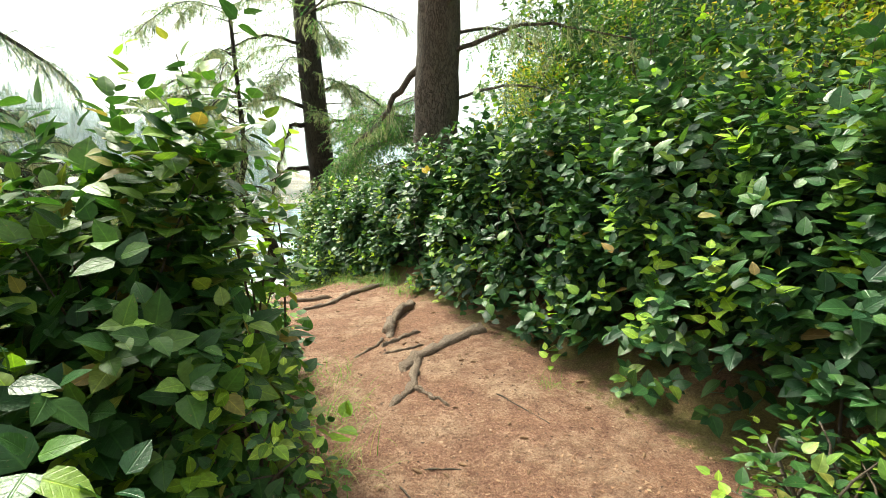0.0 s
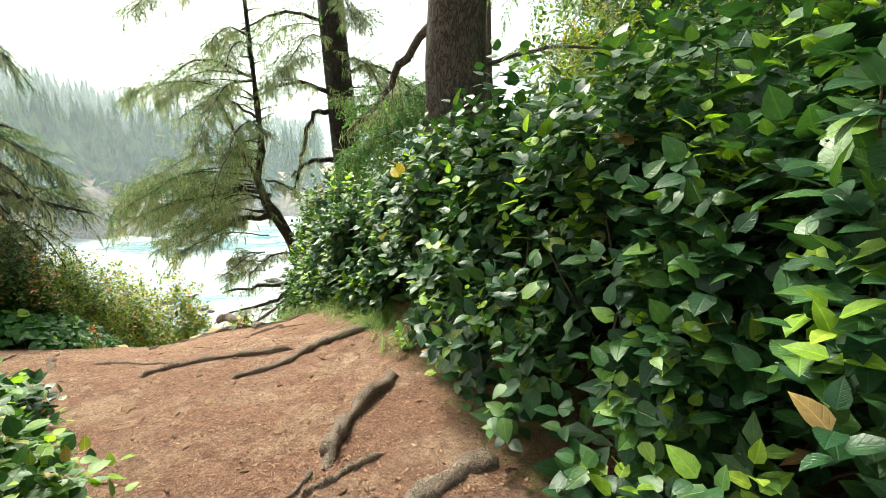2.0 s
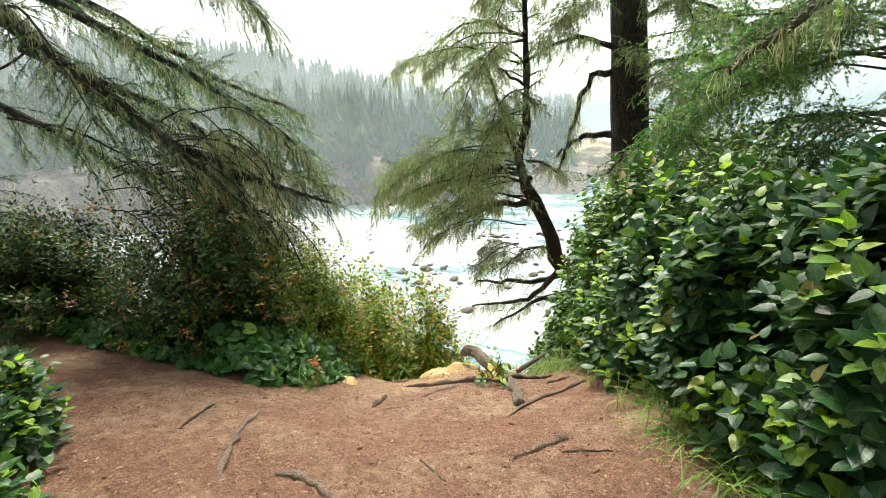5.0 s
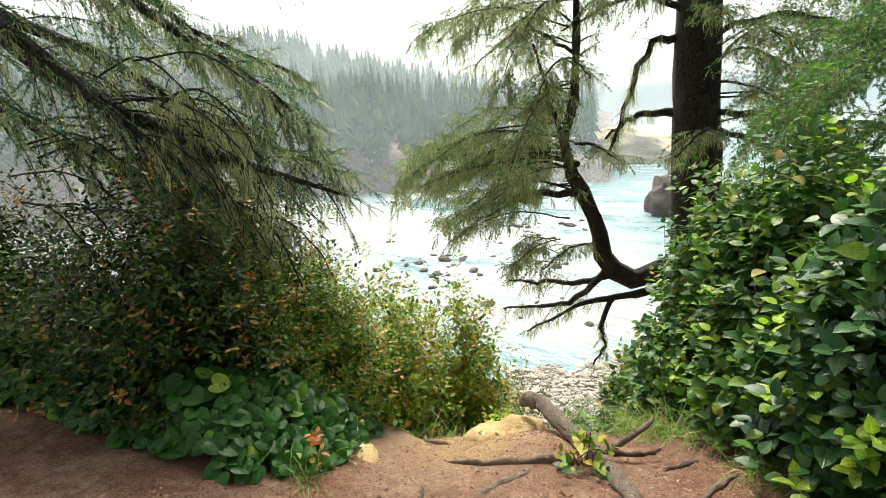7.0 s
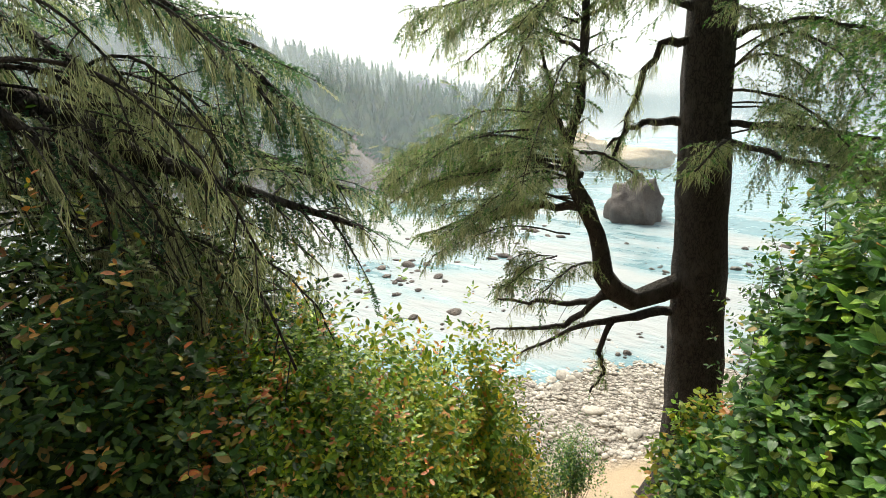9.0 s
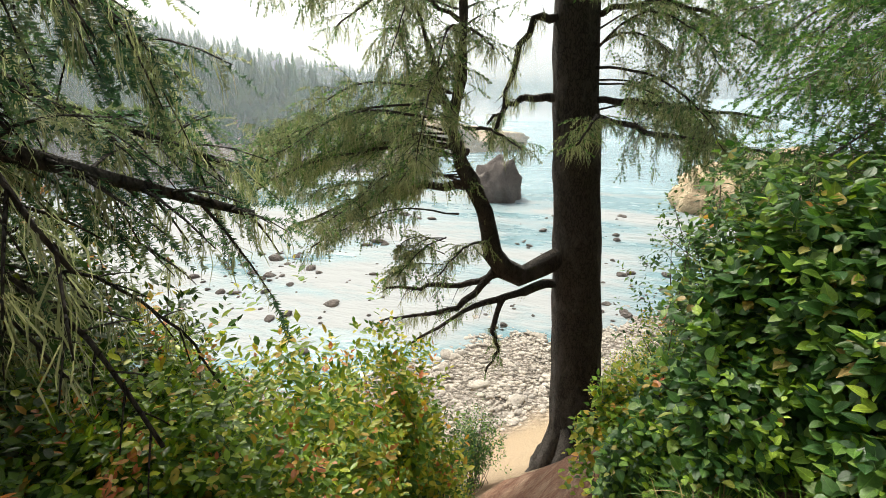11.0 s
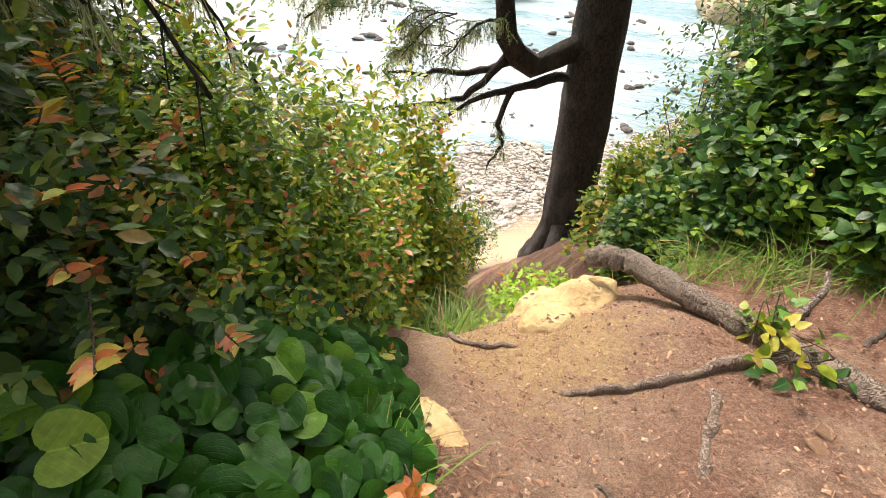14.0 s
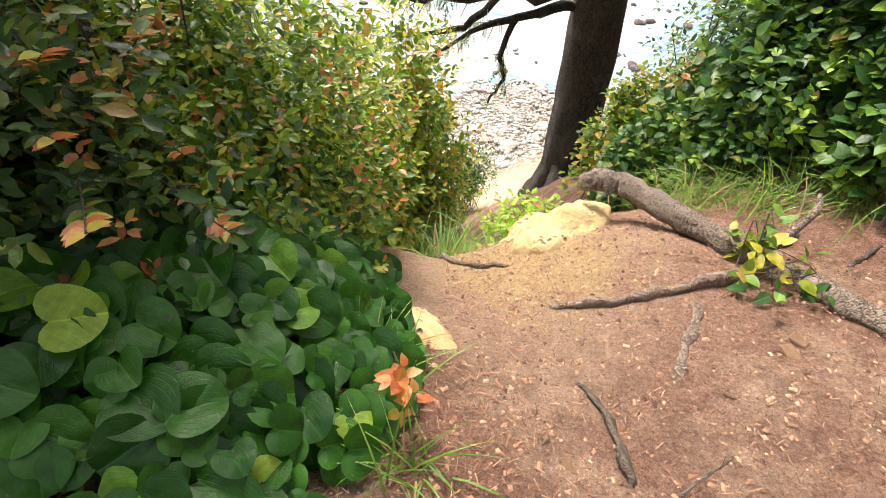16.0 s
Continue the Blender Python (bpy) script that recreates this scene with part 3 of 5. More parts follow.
def forest(name, label, spots, lo, hi, material):
    spots = np.asarray(spots)
    half = len(spots) // 2
    vs, fs, off = [], [], 0
    for seed, chosen in ((2, spots[:half]), (9, spots[half:])):
        n = len(chosen)
        a = RNG.uniform(0, 6.28, n)
        fr = np.zeros((n, 3, 3))
        fr[:, 0, 0], fr[:, 0, 1], fr[:, 1, 0], fr[:, 1, 1], fr[:, 2, 2] = np.cos(a), -np.sin(a), np.sin(a), np.cos(a), 1
        h = RNG.uniform(lo, hi, n)
        v, f = scatter(conifer_shape(6, 5, seed), chosen, fr, np.stack([h * RNG.uniform(0.8, 1.15, n)] * 2 + [h], 1))
        vs.append(v)
        fs.append(f + off)
        off += len(v)
    ob = part(name, mesh_of(name, np.vstack(vs), np.vstack(fs), False), material)
    return tagged(ob, label, "trees", kind="stuff")


spots = []
while len(spots) < 2300:
    a, r = RNG.uniform(20, 100), 78 + 136 * RNG.random() ** 0.85
    z = float(hill_height(np.array(a), np.array(r)))
    if z > -6.5 or (z > -8.5 and RNG.random() < 0.5):
        spots.append((-math.sin(radians(a)) * r - 2.5, math.cos(radians(a)) * r + 5, z - 0.4))
forest("hillside_forest", "dense dark green conifers covering the hillside", spots, 7, 14, FAR_GREEN)
spots = []
while len(spots) < 900:
    a, r = RNG.uniform(-10, 44), RNG.uniform(315, 430)
    z = float(ridge_height(np.array(a), np.array(r)))
    if z > -6:
        spots.append((-math.sin(radians(a)) * r - 2.5, math.cos(radians(a)) * r + 5, z - 1))
forest("headland_forest", "far hazy conifers along the headland", spots, 9, 16, FAR_GREEN)


spots = []
while len(spots) < 260:
    x, y = RNG.uniform(4, 45), RNG.uniform(-12, 24)
    if math.degrees(math.atan2(x + 3.5, y - 5.4)) > 34 and math.hypot(x, y) > 12:
        spots.append((x, y, float(ground_z(x, y)) - 0.3))
forest("woodland", "dark conifer wood inland behind the bank", spots, 8, 15, FAR_GREEN)


def rock_lump(name, centre, size, material, label, seed, cuts=4, rough=0.25, category="rock", group="", scale=1.6):
    bm = bmesh.new()
    bmesh.ops.create_icosphere(bm, subdivisions=cuts, radius=1.0)
    for v in bm.verts:
        q = v.co * scale + Vector((seed * 3.1, seed * 1.7, 0))
        k = 1 + rough * (noise.noise(q) + 0.5 * noise.noise(q * 2.3) + 0.25 * noise.noise(q * 5.1))
        v.co = Vector((v.co.x * k * size[0], v.co.y * k * size[1], v.co.z * k * size[2]))
    for f in bm.faces:
        f.smooth = True
    ob = part(name, bm, material)
    ob.location, ob.rotation_euler = centre, (0, 0, seed * 1.3)
    return tagged(ob, label, category, group)


def bearing(az, r, z):
    return (-math.sin(radians(az)) * r - 3.5, math.cos(radians(az)) * r + 5.4, z)


rock_lump("rock_spit", bearing(19, 112, -9.5), (21, 9, 5.4), TAN_ROCK, "long low spit of tan layered rock in the surf", 0.2, 5, 0.35)
rock_lump("rock_spit", bearing(29, 108, -10), (9, 7, 6.6), TAN_ROCK, "tan rock knob at the end of the spit", 2.6, 4, 0.4)
rock_lump("rock_pillar", bearing(9.6, 56, -10.4), (3.6, 3.0, 4.6), DARK_ROCK, "dark wet sea stack standing in white surf", 1.2, 4, 0.35)
rock_lump("rock_headland", bearing(-19.5, 58, -10.5), (9.5, 8, 6.3), TAN_ROCK, "pale tan rock headland beside the turquoise water", 4.2, 5, 0.4)

# ---- haze over the water, added as pale sheets ----


def haze_sheet(r, amount, az0, az1, top, seed):
    m, nt, p = start("haze_veil")
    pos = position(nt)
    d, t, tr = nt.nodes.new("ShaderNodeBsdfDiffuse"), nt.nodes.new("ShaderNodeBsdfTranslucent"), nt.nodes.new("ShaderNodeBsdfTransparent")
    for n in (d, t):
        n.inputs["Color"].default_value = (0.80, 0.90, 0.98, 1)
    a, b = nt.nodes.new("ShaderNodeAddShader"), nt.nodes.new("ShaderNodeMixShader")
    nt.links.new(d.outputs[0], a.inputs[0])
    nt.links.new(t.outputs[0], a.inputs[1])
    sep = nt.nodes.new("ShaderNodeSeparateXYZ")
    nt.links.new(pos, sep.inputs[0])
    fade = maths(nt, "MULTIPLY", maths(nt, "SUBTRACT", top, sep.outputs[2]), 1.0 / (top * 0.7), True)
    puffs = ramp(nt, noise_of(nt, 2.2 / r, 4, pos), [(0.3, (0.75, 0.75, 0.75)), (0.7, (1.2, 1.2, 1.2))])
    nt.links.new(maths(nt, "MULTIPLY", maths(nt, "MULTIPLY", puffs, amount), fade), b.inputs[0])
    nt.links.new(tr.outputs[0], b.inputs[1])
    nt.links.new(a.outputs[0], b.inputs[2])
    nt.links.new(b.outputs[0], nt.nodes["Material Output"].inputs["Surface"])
    az = np.linspace(az0, az1, 40)
    x, y = -np.sin(np.radians(az)) * r - 2.5, np.cos(np.radians(az)) * r + 5
    v = np.vstack([np.stack([x, y, np.full(40, SEA_LEVEL + 0.05)], 1), np.stack([x, y, np.full(40, top)], 1)])
    f = [(i, i + 1, i + 41, i + 40) for i in range(39)]
    ob = part("backdrop", mesh_of("haze_veil", v, f), m)
    ob.visible_shadow = False
    return tagged(ob, "thin pale upright sheet standing in for haze over the bay", "mist", kind="structure")


# see-through whitish walls added to pale the far land like distance haze
haze_sheet(62, 0.12, -40, 100, 40, 1)
haze_sheet(135, 0.15, -20, 80, 60, 2)
haze_sheet(265, 0.22, -30, 60, 80, 3)

# ---- beach stones ----


def stone_shape(seed, cuts=2):
    bm = bmesh.new()
    bmesh.ops.create_icosphere(bm, subdivisions=cuts, radius=1.0)
    for v in bm.verts:
        v.co *= 1 + 0.35 * noise.noise(v.co * 1.3 + Vector((seed * 5.0, 0, 0)))
        v.co.z *= 0.6
    v = np.array([tuple(q.co) for q in bm.verts])
    f = np.array([[c.index for c in q.verts] for q in bm.faces])
    bm.free()
    return v, f


STONES = [stone_shape(i) for i in range(4)]
stone_meshes = []
for i, (v, f) in enumerate(STONES):
    stone_meshes.append(mesh_of("stone", v, f))
    stone_meshes[-1].materials.append(BOULDER)


reef_meshes = []
for v, f in STONES:
    reef_meshes.append(mesh_of("reef_rock", v, f))
    reef_meshes[-1].materials.append(DARK_ROCK)


def beach_spot(lo, hi):
    az, r = RNG.uniform(-16, 42), lo + (hi - lo) * RNG.random() ** 0.8
    x, y, _ = bearing(az, r, 0)
    return x, y


for i in range(240):
    x, y = beach_spot(14, 27)
    z = float(ground_z(x, y))
    if z > -9.5:
        continue
    s = 0.10 + 0.30 * RNG.random() ** 2.5
    ob = new("boulder", stone_meshes[i % 4])
    ob.location, ob.rotation_euler, ob.scale = (x, y, z + s * 0.12), (RNG.uniform(-0.3, 0.3), RNG.uniform(-0.3, 0.3), RNG.uniform(0, 6.3)), (s, s * RNG.uniform(0.6, 1), s * RNG.uniform(0.5, 0.9))
    tagged(ob, "sea-worn grey boulder lying on the pebble beach", "boulder", "boulders on the beach")
pos, off = [], 0
while len(pos) < 6000:
    x, y = beach_spot(13, 34)
    z = float(ground_z(x, y))
    if -10.5 < z < -9.55:
        pos.append((x, y, z))
pos = np.array(pos)
a = RNG.uniform(0, 6.28, len(pos))
fr = np.zeros((len(pos), 3, 3))
fr[:, 0, 0], fr[:, 0, 1], fr[:, 1, 0], fr[:, 1, 1], fr[:, 2, 2] = np.cos(a), -np.sin(a), np.sin(a), np.cos(a), 1
v, f = scatter(stone_shape(7, 1), pos, fr, np.stack([0.06 + 0.16 * RNG.random(len(pos)) ** 2 for _ in range(2)] + [RNG.uniform(0.05, 0.14, len(pos))], 1))
tagged(part("cobbles", mesh_of("cobbles", v, f), BOULDER), "grey and tan cobbles covering the beach", "cobbles", kind="stuff")

reefs = [(RNG.uniform(-14, 44), 22.5 + 26 * RNG.random() ** 1.2) for _ in range(40)]
for i in range(280):
    az, r = np.array(reefs[RNG.integers(40)]) + RNG.normal(0, 1, 2) * (3.5, 0.9)
    x, y, _ = bearing(az + 2 * math.sin(r), r + 2 * math.sin(az), 0)
    sz = 0.07 + 0.36 * RNG.random() ** 3
    ob = new("reef_rock", reef_meshes[i % 4])
    ob.location, ob.rotation_euler, ob.scale = (x, y, SEA_LEVEL + sz * 0.1), (RNG.uniform(-0.3, 0.3), RNG.uniform(-0.3, 0.3), RNG.uniform(0, 6.3)), (sz * RNG.uniform(0.8, 1.6), sz, sz * RNG.uniform(0.6, 1.1))
    tagged(ob, "low dark wet rock awash in the white surf", "rock", "reef rocks in the surf")

# ---- shrubs ----


def sprigs(centre, rx, ry, height, count, rng, inner=0.25, low=0.0, lean=(0, 0)):
    """Points on and in a lumpy dome and the outward directions there."""
    base = float(ground_z(centre[0], centre[1]))
    m = max(8, count // 13)
    cu, ca, ck = rng.random(m) ** 0.75, rng.uniform(0, 2 * math.pi, m), rng.uniform(0.84, 1.10, m)
    pick = rng.integers(0, m, count * 2)
    spread = 1.1 / math.sqrt(m)
    ct = cu[pick] + rng.normal(0, spread * 0.8, count * 2)
    ct = np.clip(np.where(ct > 1, 2 - ct, ct), -0.05, 1.0)
    a = ca[pick] + rng.normal(0, spread, count * 2) / np.sqrt(np.maximum(1 - ct * ct, 0.02))
    st = np.sqrt(1 - ct * ct)
    n = np.stack([st * np.cos(a), st * np.sin(a), ct], 1)
    ph = rng.uniform(0, 6.28, 6)
    lump = ck[pick] * (1 + 0.08 * np.sin(4 * a + ph[0] + 4 * ct) + 0.05 * np.sin(9 * a + ph[1] - 7 * ct))
    k = lump * np.where(rng.random(count * 2) < inner, rng.uniform(0.45, 0.85, count * 2), rng.uniform(0.88, 1.05, count * 2))
    p = np.stack([centre[0] + n[:, 0] * rx * k, centre[1] + n[:, 1] * ry * k, low + n[:, 2] * (height - low) * k], 1)
    g = ground_z(p[:, 0], p[:, 1])
    p[:, 2] += np.where(g < base - 0.5, np.maximum(g, base - 0.5), g) * (1 - ct) + base * ct
    p[:, 0] += lean[0] * n[:, 2]
    p[:, 1] += lean[1] * n[:, 2]
    keep = p[:, 2] > ground_z(p[:, 0], p[:, 1]) + 0.03
    out = n / np.array([rx, ry, height])
    out /= np.linalg.norm(out, axis=1, keepdims=True)
    return p[keep][:count], out[keep][:count], base


def leaves_on(p, out, rng, leaf, per, stem, droop=0.25, wander=0.5, up=0.65):
    """Positions, frames and sizes of leaves set alternately on short stems that grow from p."""
    n = len(p)
    g = out * 0.6 + np.array([0, 0, up]) + rng.normal(0, wander * 0.6, (n, 3))
    g /= np.linalg.norm(g, axis=1, keepdims=True)
    s = np.cross(g, rng.normal(0, 1, (n, 3)))
    s /= np.linalg.norm(s, axis=1, keepdims=True)
    b = np.cross(g, s)
    P, D, U, L = [], [], [], []
    for j in range(per):
        a = j * 2.4 + rng.normal(0, 0.3, n)
        radial = s * np.cos(a)[:, None] + b * np.sin(a)[:, None]
        t = (j + 0.5) / per
        d = radial * (1.0 - 0.45 * t) + g * (0.25 + 0.55 * t) - np.array([0, 0, droop * 0.8]) * rng.random((n, 1))
        P.append(p + g * (stem * (t - 0.6) * rng.uniform(0.8, 1.2, (n, 1))) + radial * leaf * 0.08)
        D.append(d)
        U.append(g * 0.6 + np.array([0, 0, 0.9]) + out * 0.25 + rng.normal(0, 0.3, (n, 3)))
        L.append(leaf * rng.uniform(0.6, 1.15, n) * (1.0 - 0.35 * t))
    P, D, U, L = np.vstack(P), np.vstack(D), np.vstack(U), np.concatenate(L)
    return P, bases(D, U), L


def shrub(name, label, centre, rx, ry, height, count, leaf, material, template, per=6, stem=0.16, singles=0, toward=None, young=0.0, young_material=None,
          inner=0.25, low=0.0, seed=0, category="shrub", group="", stems=26, stem_radius=0.006, droop=0.25, lean=(0, 0), up=0.65):
    """A shrub: stems from its foot, a mass of leaves, and the outermost leaves as pieces of their own."""
    rng = np.random.default_rng(100 + seed)
    p, out, base = sprigs(centre, rx, ry, height, count, rng, inner, low, lean)
    root = thing(name, (centre[0], centre[1], base), label, category, group)
    tubes = []
    for i in rng.choice(len(p), min(stems, len(p)), replace=False):
        foot = np.array([centre[0] + rng.normal(0, rx * 0.22), centre[1] + rng.normal(0, ry * 0.22), 0])
        foot[2] = float(ground_z(foot[0], foot[1])) - 0.03
        mid = foot * 0.45 + p[i] * 0.55 + np.array([rng.normal(0, 0.06), rng.normal(0, 0.06), 0.10])
        tubes.append(tube(smooth_line([foot, mid, p[i]], 7), np.linspace(stem_radius * 1.3, stem_radius * 0.4, 7), 5, 0.15, i))
    tagged(part("branchwork", tube_mesh("branchwork", tubes), TWIG, root, "thin brown branching stems"), kind="stuff")
    if count >= 300:
        k = rng.choice(len(p), int(len(p) * 0.8), replace=False)
        heart = np.array([centre[0], centre[1], base + height * 0.3])
        q = heart + (p[k] - heart) * rng.uniform(0.45, 0.82, (len(k), 1))
        P, B, L = leaves_on(q, out[k], rng, leaf * 1.35, 3, stem, droop)
        v, f = scatter(LEAF_SMALL, P, B, L)
        tagged(part("inner_foliage", with_leaf_places(mesh_of("inner_foliage", v, f), LEAF_SMALL, len(P)), material, root), kind="stuff")
    is_young = rng.random(len(p)) < young
    for flag, mat_, nm in ((False, material, "foliage"), (True, young_material, "new_growth")):
        q, o = p[is_young == flag], out[is_young == flag]
        if not len(q):
            continue
        P, B, L = leaves_on(q + (o * 0.04 if flag else 0), o, rng, leaf * (0.85 if flag else 1.0), per, stem, droop, up=up + (0.3 if flag else 0))
        pick = np.zeros(len(P), bool)
        if singles and toward is not None:
            m = singles if not flag else singles // 3
            dist = np.linalg.norm(P - np.array(toward), axis=1)
            pick[np.argsort(dist)[:m]] = True
        keep = ~pick
        v, f = scatter(template, P[keep], B[keep], L[keep])
        tagged(part(nm, with_leaf_places(mesh_of(nm, v, f), template, int(keep.sum())), mat_, root), kind="stuff")
        if pick.any():
            single = LEAF_FINE if template is LEAF_SALAL else template
            me = with_leaf_places(mesh_of("leaf", *single), single, 1)
            me.materials.append(mat_)
            for c, m3, s in zip(P[pick], B[pick], L[pick]):
                ob = new("leaf", me)
                ob.parent = root
                ob.matrix_basis = Matrix.Translation(Vector(c) - root.location) @ Matrix(m3.tolist()).to_4x4() @ Matrix.Scale(float(s), 4)
    return root


def on_bank(a, d):
    """A spot beside the trail: a metres along its edge, d metres into the bank."""
    return 0.1 - 0.505 * a + 0.863 * d, 3.8 + 0.863 * a + 0.505 * d


BANK = ((-3.5, 0.70, 0.85, 0.8, 1.2), (-2.5, 0.74, 0.85, 0.80, 1.45), (-1.5, 0.76, 0.8, 0.80, 1.5), (-0.55, 0.74, 0.75, 0.74, 1.45), (0.4, 0.70, 0.72, 0.70, 1.3),
        (1.3, 0.68, 0.72, 0.68, 1.15), (2.15, 0.64, 0.68, 0.64, 1.0), (2.95, 0.50, 0.60, 0.58, 1.0), (3.65, 0.36, 0.55, 0.55, 1.15), (4.25, 0.24, 0.50, 0.50, 1.15), (4.95, 0.25, 0.55, 0.55, 1.4))
for i, (a, d, r1, r2, h) in enumerate(BANK):
    x, y = on_bank(a, d)
    tx, ty = on_bank(a, -0.7)
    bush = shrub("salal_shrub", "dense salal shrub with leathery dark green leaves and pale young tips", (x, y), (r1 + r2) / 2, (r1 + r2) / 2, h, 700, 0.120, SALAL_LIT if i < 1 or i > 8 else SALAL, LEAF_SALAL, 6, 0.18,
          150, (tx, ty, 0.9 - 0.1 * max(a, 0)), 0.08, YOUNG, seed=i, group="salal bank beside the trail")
    if i == 3:
        yellow = with_leaf_places(mesh_of("yellow_leaf", *LEAF_FINE), LEAF_FINE, 1)
        yellow.materials.append(YELLOW)
        for ang, dz in ((-0.5, 0.0), (0.6, 0.02)):
            ob = new("yellow_leaf", yellow)
            ob.parent = bush
            ob.matrix_basis = Matrix.Translation(Vector((-0.13, 3.78, 1.27 + dz)) - bush.location) @ pose(0, 0, 0, 50, ang * 57, 20) @ Matrix.Scale(0.075, 4)
            tagged(ob, "bright yellow turned leaf")
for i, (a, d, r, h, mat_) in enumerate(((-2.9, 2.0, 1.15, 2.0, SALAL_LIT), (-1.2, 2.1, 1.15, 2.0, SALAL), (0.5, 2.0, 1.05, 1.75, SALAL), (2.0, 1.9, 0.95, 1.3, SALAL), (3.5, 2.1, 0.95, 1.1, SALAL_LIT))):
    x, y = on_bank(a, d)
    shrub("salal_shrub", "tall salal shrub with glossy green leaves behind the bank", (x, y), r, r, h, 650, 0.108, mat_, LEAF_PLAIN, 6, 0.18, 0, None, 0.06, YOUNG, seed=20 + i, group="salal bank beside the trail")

LEFT = ((-0.88, 2.05, 0.28, 0.3, 2.05, 60), (-1.20, 1.78, 0.66, 0.60, 1.5, 520), (-1.75, 0.85, 0.9, 0.8, 1.65, 600), (-1.55, 2.65, 0.62, 0.5, 0.75, 480), (-2.35, 3.1, 0.7, 0.45, 0.55, 450), (-3.2, 3.3, 0.7, 0.5, 0.5, 450), (-2.6, 1.9, 1.0, 0.8, 0.9, 500), (1.30, 1.42, 0.36, 0.34, 0.45, 90), (-0.72, 1.55, 0.3, 0.3, 0.7, 70), (-2.2, 3.42, 0.36, 0.24, 0.34, 220), (-3.05, 3.66, 0.42, 0.24, 0.38, 240), (-3.95, 3.98, 0.42, 0.24, 0.38, 240))
for i, (x, y, r1, r2, h, n) in enumerate(LEFT):
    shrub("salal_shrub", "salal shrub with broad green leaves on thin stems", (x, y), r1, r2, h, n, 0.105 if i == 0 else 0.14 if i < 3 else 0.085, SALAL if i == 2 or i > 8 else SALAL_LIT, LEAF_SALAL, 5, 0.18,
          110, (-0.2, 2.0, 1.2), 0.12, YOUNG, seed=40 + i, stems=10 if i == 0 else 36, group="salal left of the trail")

# huckleberry thicket before the bay
HUCK = ((-5.18, 5.65, 0.95, 0.85, 1.45, 2300, HUCKLE), (-4.88, 6.48, 0.76, 0.75, 1.15, 2900, TURNING), (-6.4, 5.0, 1.0, 0.9, 1.15, 1700, HUCKLE), (-7.6, 4.6, 1.0, 0.9, 1.0, 800, HUCKLE),
        (-4.96, 7.35, 0.80, 0.80, 1.80, 1900, GOLDEN), (-4.78, 8.35, 0.66, 0.75, 2.55, 1700, GOLDEN), (-6.0, 6.6, 0.9, 0.8, 1.8, 1500, HUCKLE), (-5.5, 6.75, 0.72, 0.66, 1.9, 1500, HUCKLE))
for i, (x, y, r1, r2, h, n, mat_) in enumerate(HUCK):
    gold = mat_ in (GOLDEN, TURNING)
    shrub("huckleberry_shrub", "yellow-green huckleberry bush with golden tips" if gold else "dark evergreen huckleberry bush with small glossy leaves and red tips", (x, y), r1, r2, h, n, 0.055 if i < 2 else 0.080 if gold else 0.070, mat_, LEAF_OVAL if i < 2 or gold else LEAF_SMALL, 7 if gold else 8, 0.15,
          160 if i < 2 else 0, (-3.6, 5.6, 0.3), 0.05 if mat_ is GOLDEN else 0.12 if mat_ is TURNING else 0.06, RED_TIP, seed=60 + i, inner=0.45, stems=50, stem_radius=0.004, group="huckleberry thicket")

# broad heart-shaped leaves at the foot of the thicket
LEAF_HEART = heart_leaf()


def lily_patch(label, spot, count, size, seed, singles, outward):
    """Heart-shaped leaves on stalks; spot(u, v) gives x, y and the height above the ground."""
    rng = np.random.default_rng(1200 + seed)
    uv = rng.random((count, 2))
    x, y, h = spot(uv[:, 0], uv[:, 1])
    p = np.stack([x, y, ground_z(x, y) + h * rng.uniform(0.75, 1.1, count)], 1)
    a = math.atan2(outward[1], outward[0]) + rng.normal(0, 1.1, count)
    d = np.stack([np.cos(a), np.sin(a), rng.uniform(-0.75, -0.05, count)], 1)
    up = np.stack([np.full(count, outward[0] * 0.45), np.full(count, outward[1] * 0.45), np.ones(count)], 1) + rng.normal(0, 0.22, (count, 3))
    fr, big = bases(d, up), size * rng.uniform(0.65, 1.2, count)
    root = thing("lily_patch", (float(x.mean()), float(y.mean()), float(ground_z(x.mean(), y.mean()))), label, "plant", "broad-leaved plants")
    stalks = []
    for i in range(0, count, 2):
        top = p[i] + fr[i] @ np.array([0, 0.25 * big[i], -0.03 * big[i]])
        foot = np.array([p[i, 0] - outward[0] * 0.06, p[i, 1] - outward[1] * 0.06, 0])
        foot[2] = float(ground_z(foot[0], foot[1])) - 0.02
        stalks.append(tube(smooth_line([foot, foot * 0.4 + top * 0.6 + np.array([0, 0, 0.03]), top], 5), np.linspace(0.003, 0.002, 5), 4, 0.1, i))
    tagged(part("stalks", tube_mesh("stalks", stalks), GRASS, root, "thin green leaf stalks"), kind="stuff")
    young = rng.random(count) < 0.03
    for flag, mat_ in ((False, LILY), (True, YOUNG)):
        me = with_leaf_places(mesh_of("leaf", *LEAF_HEART), LEAF_HEART, 1)
        me.materials.append(mat_)
        chosen = np.nonzero(young == flag)[0]
        for i in chosen[:singles]:
            ob = new("leaf", me)
            ob.parent = root
            ob.matrix_basis = Matrix.Translation(Vector(p[i]) - root.location) @ Matrix(fr[i].tolist()).to_4x4() @ Matrix.Scale(float(big[i]), 4)
        rest = chosen[singles:]
        if len(rest):
            v, f = scatter(LEAF_HEART, p[rest], fr[rest], big[rest])
            tagged(part("foliage", with_leaf_places(mesh_of("foliage", v, f), LEAF_HEART, len(rest)), mat_, root), kind="stuff")
    return root


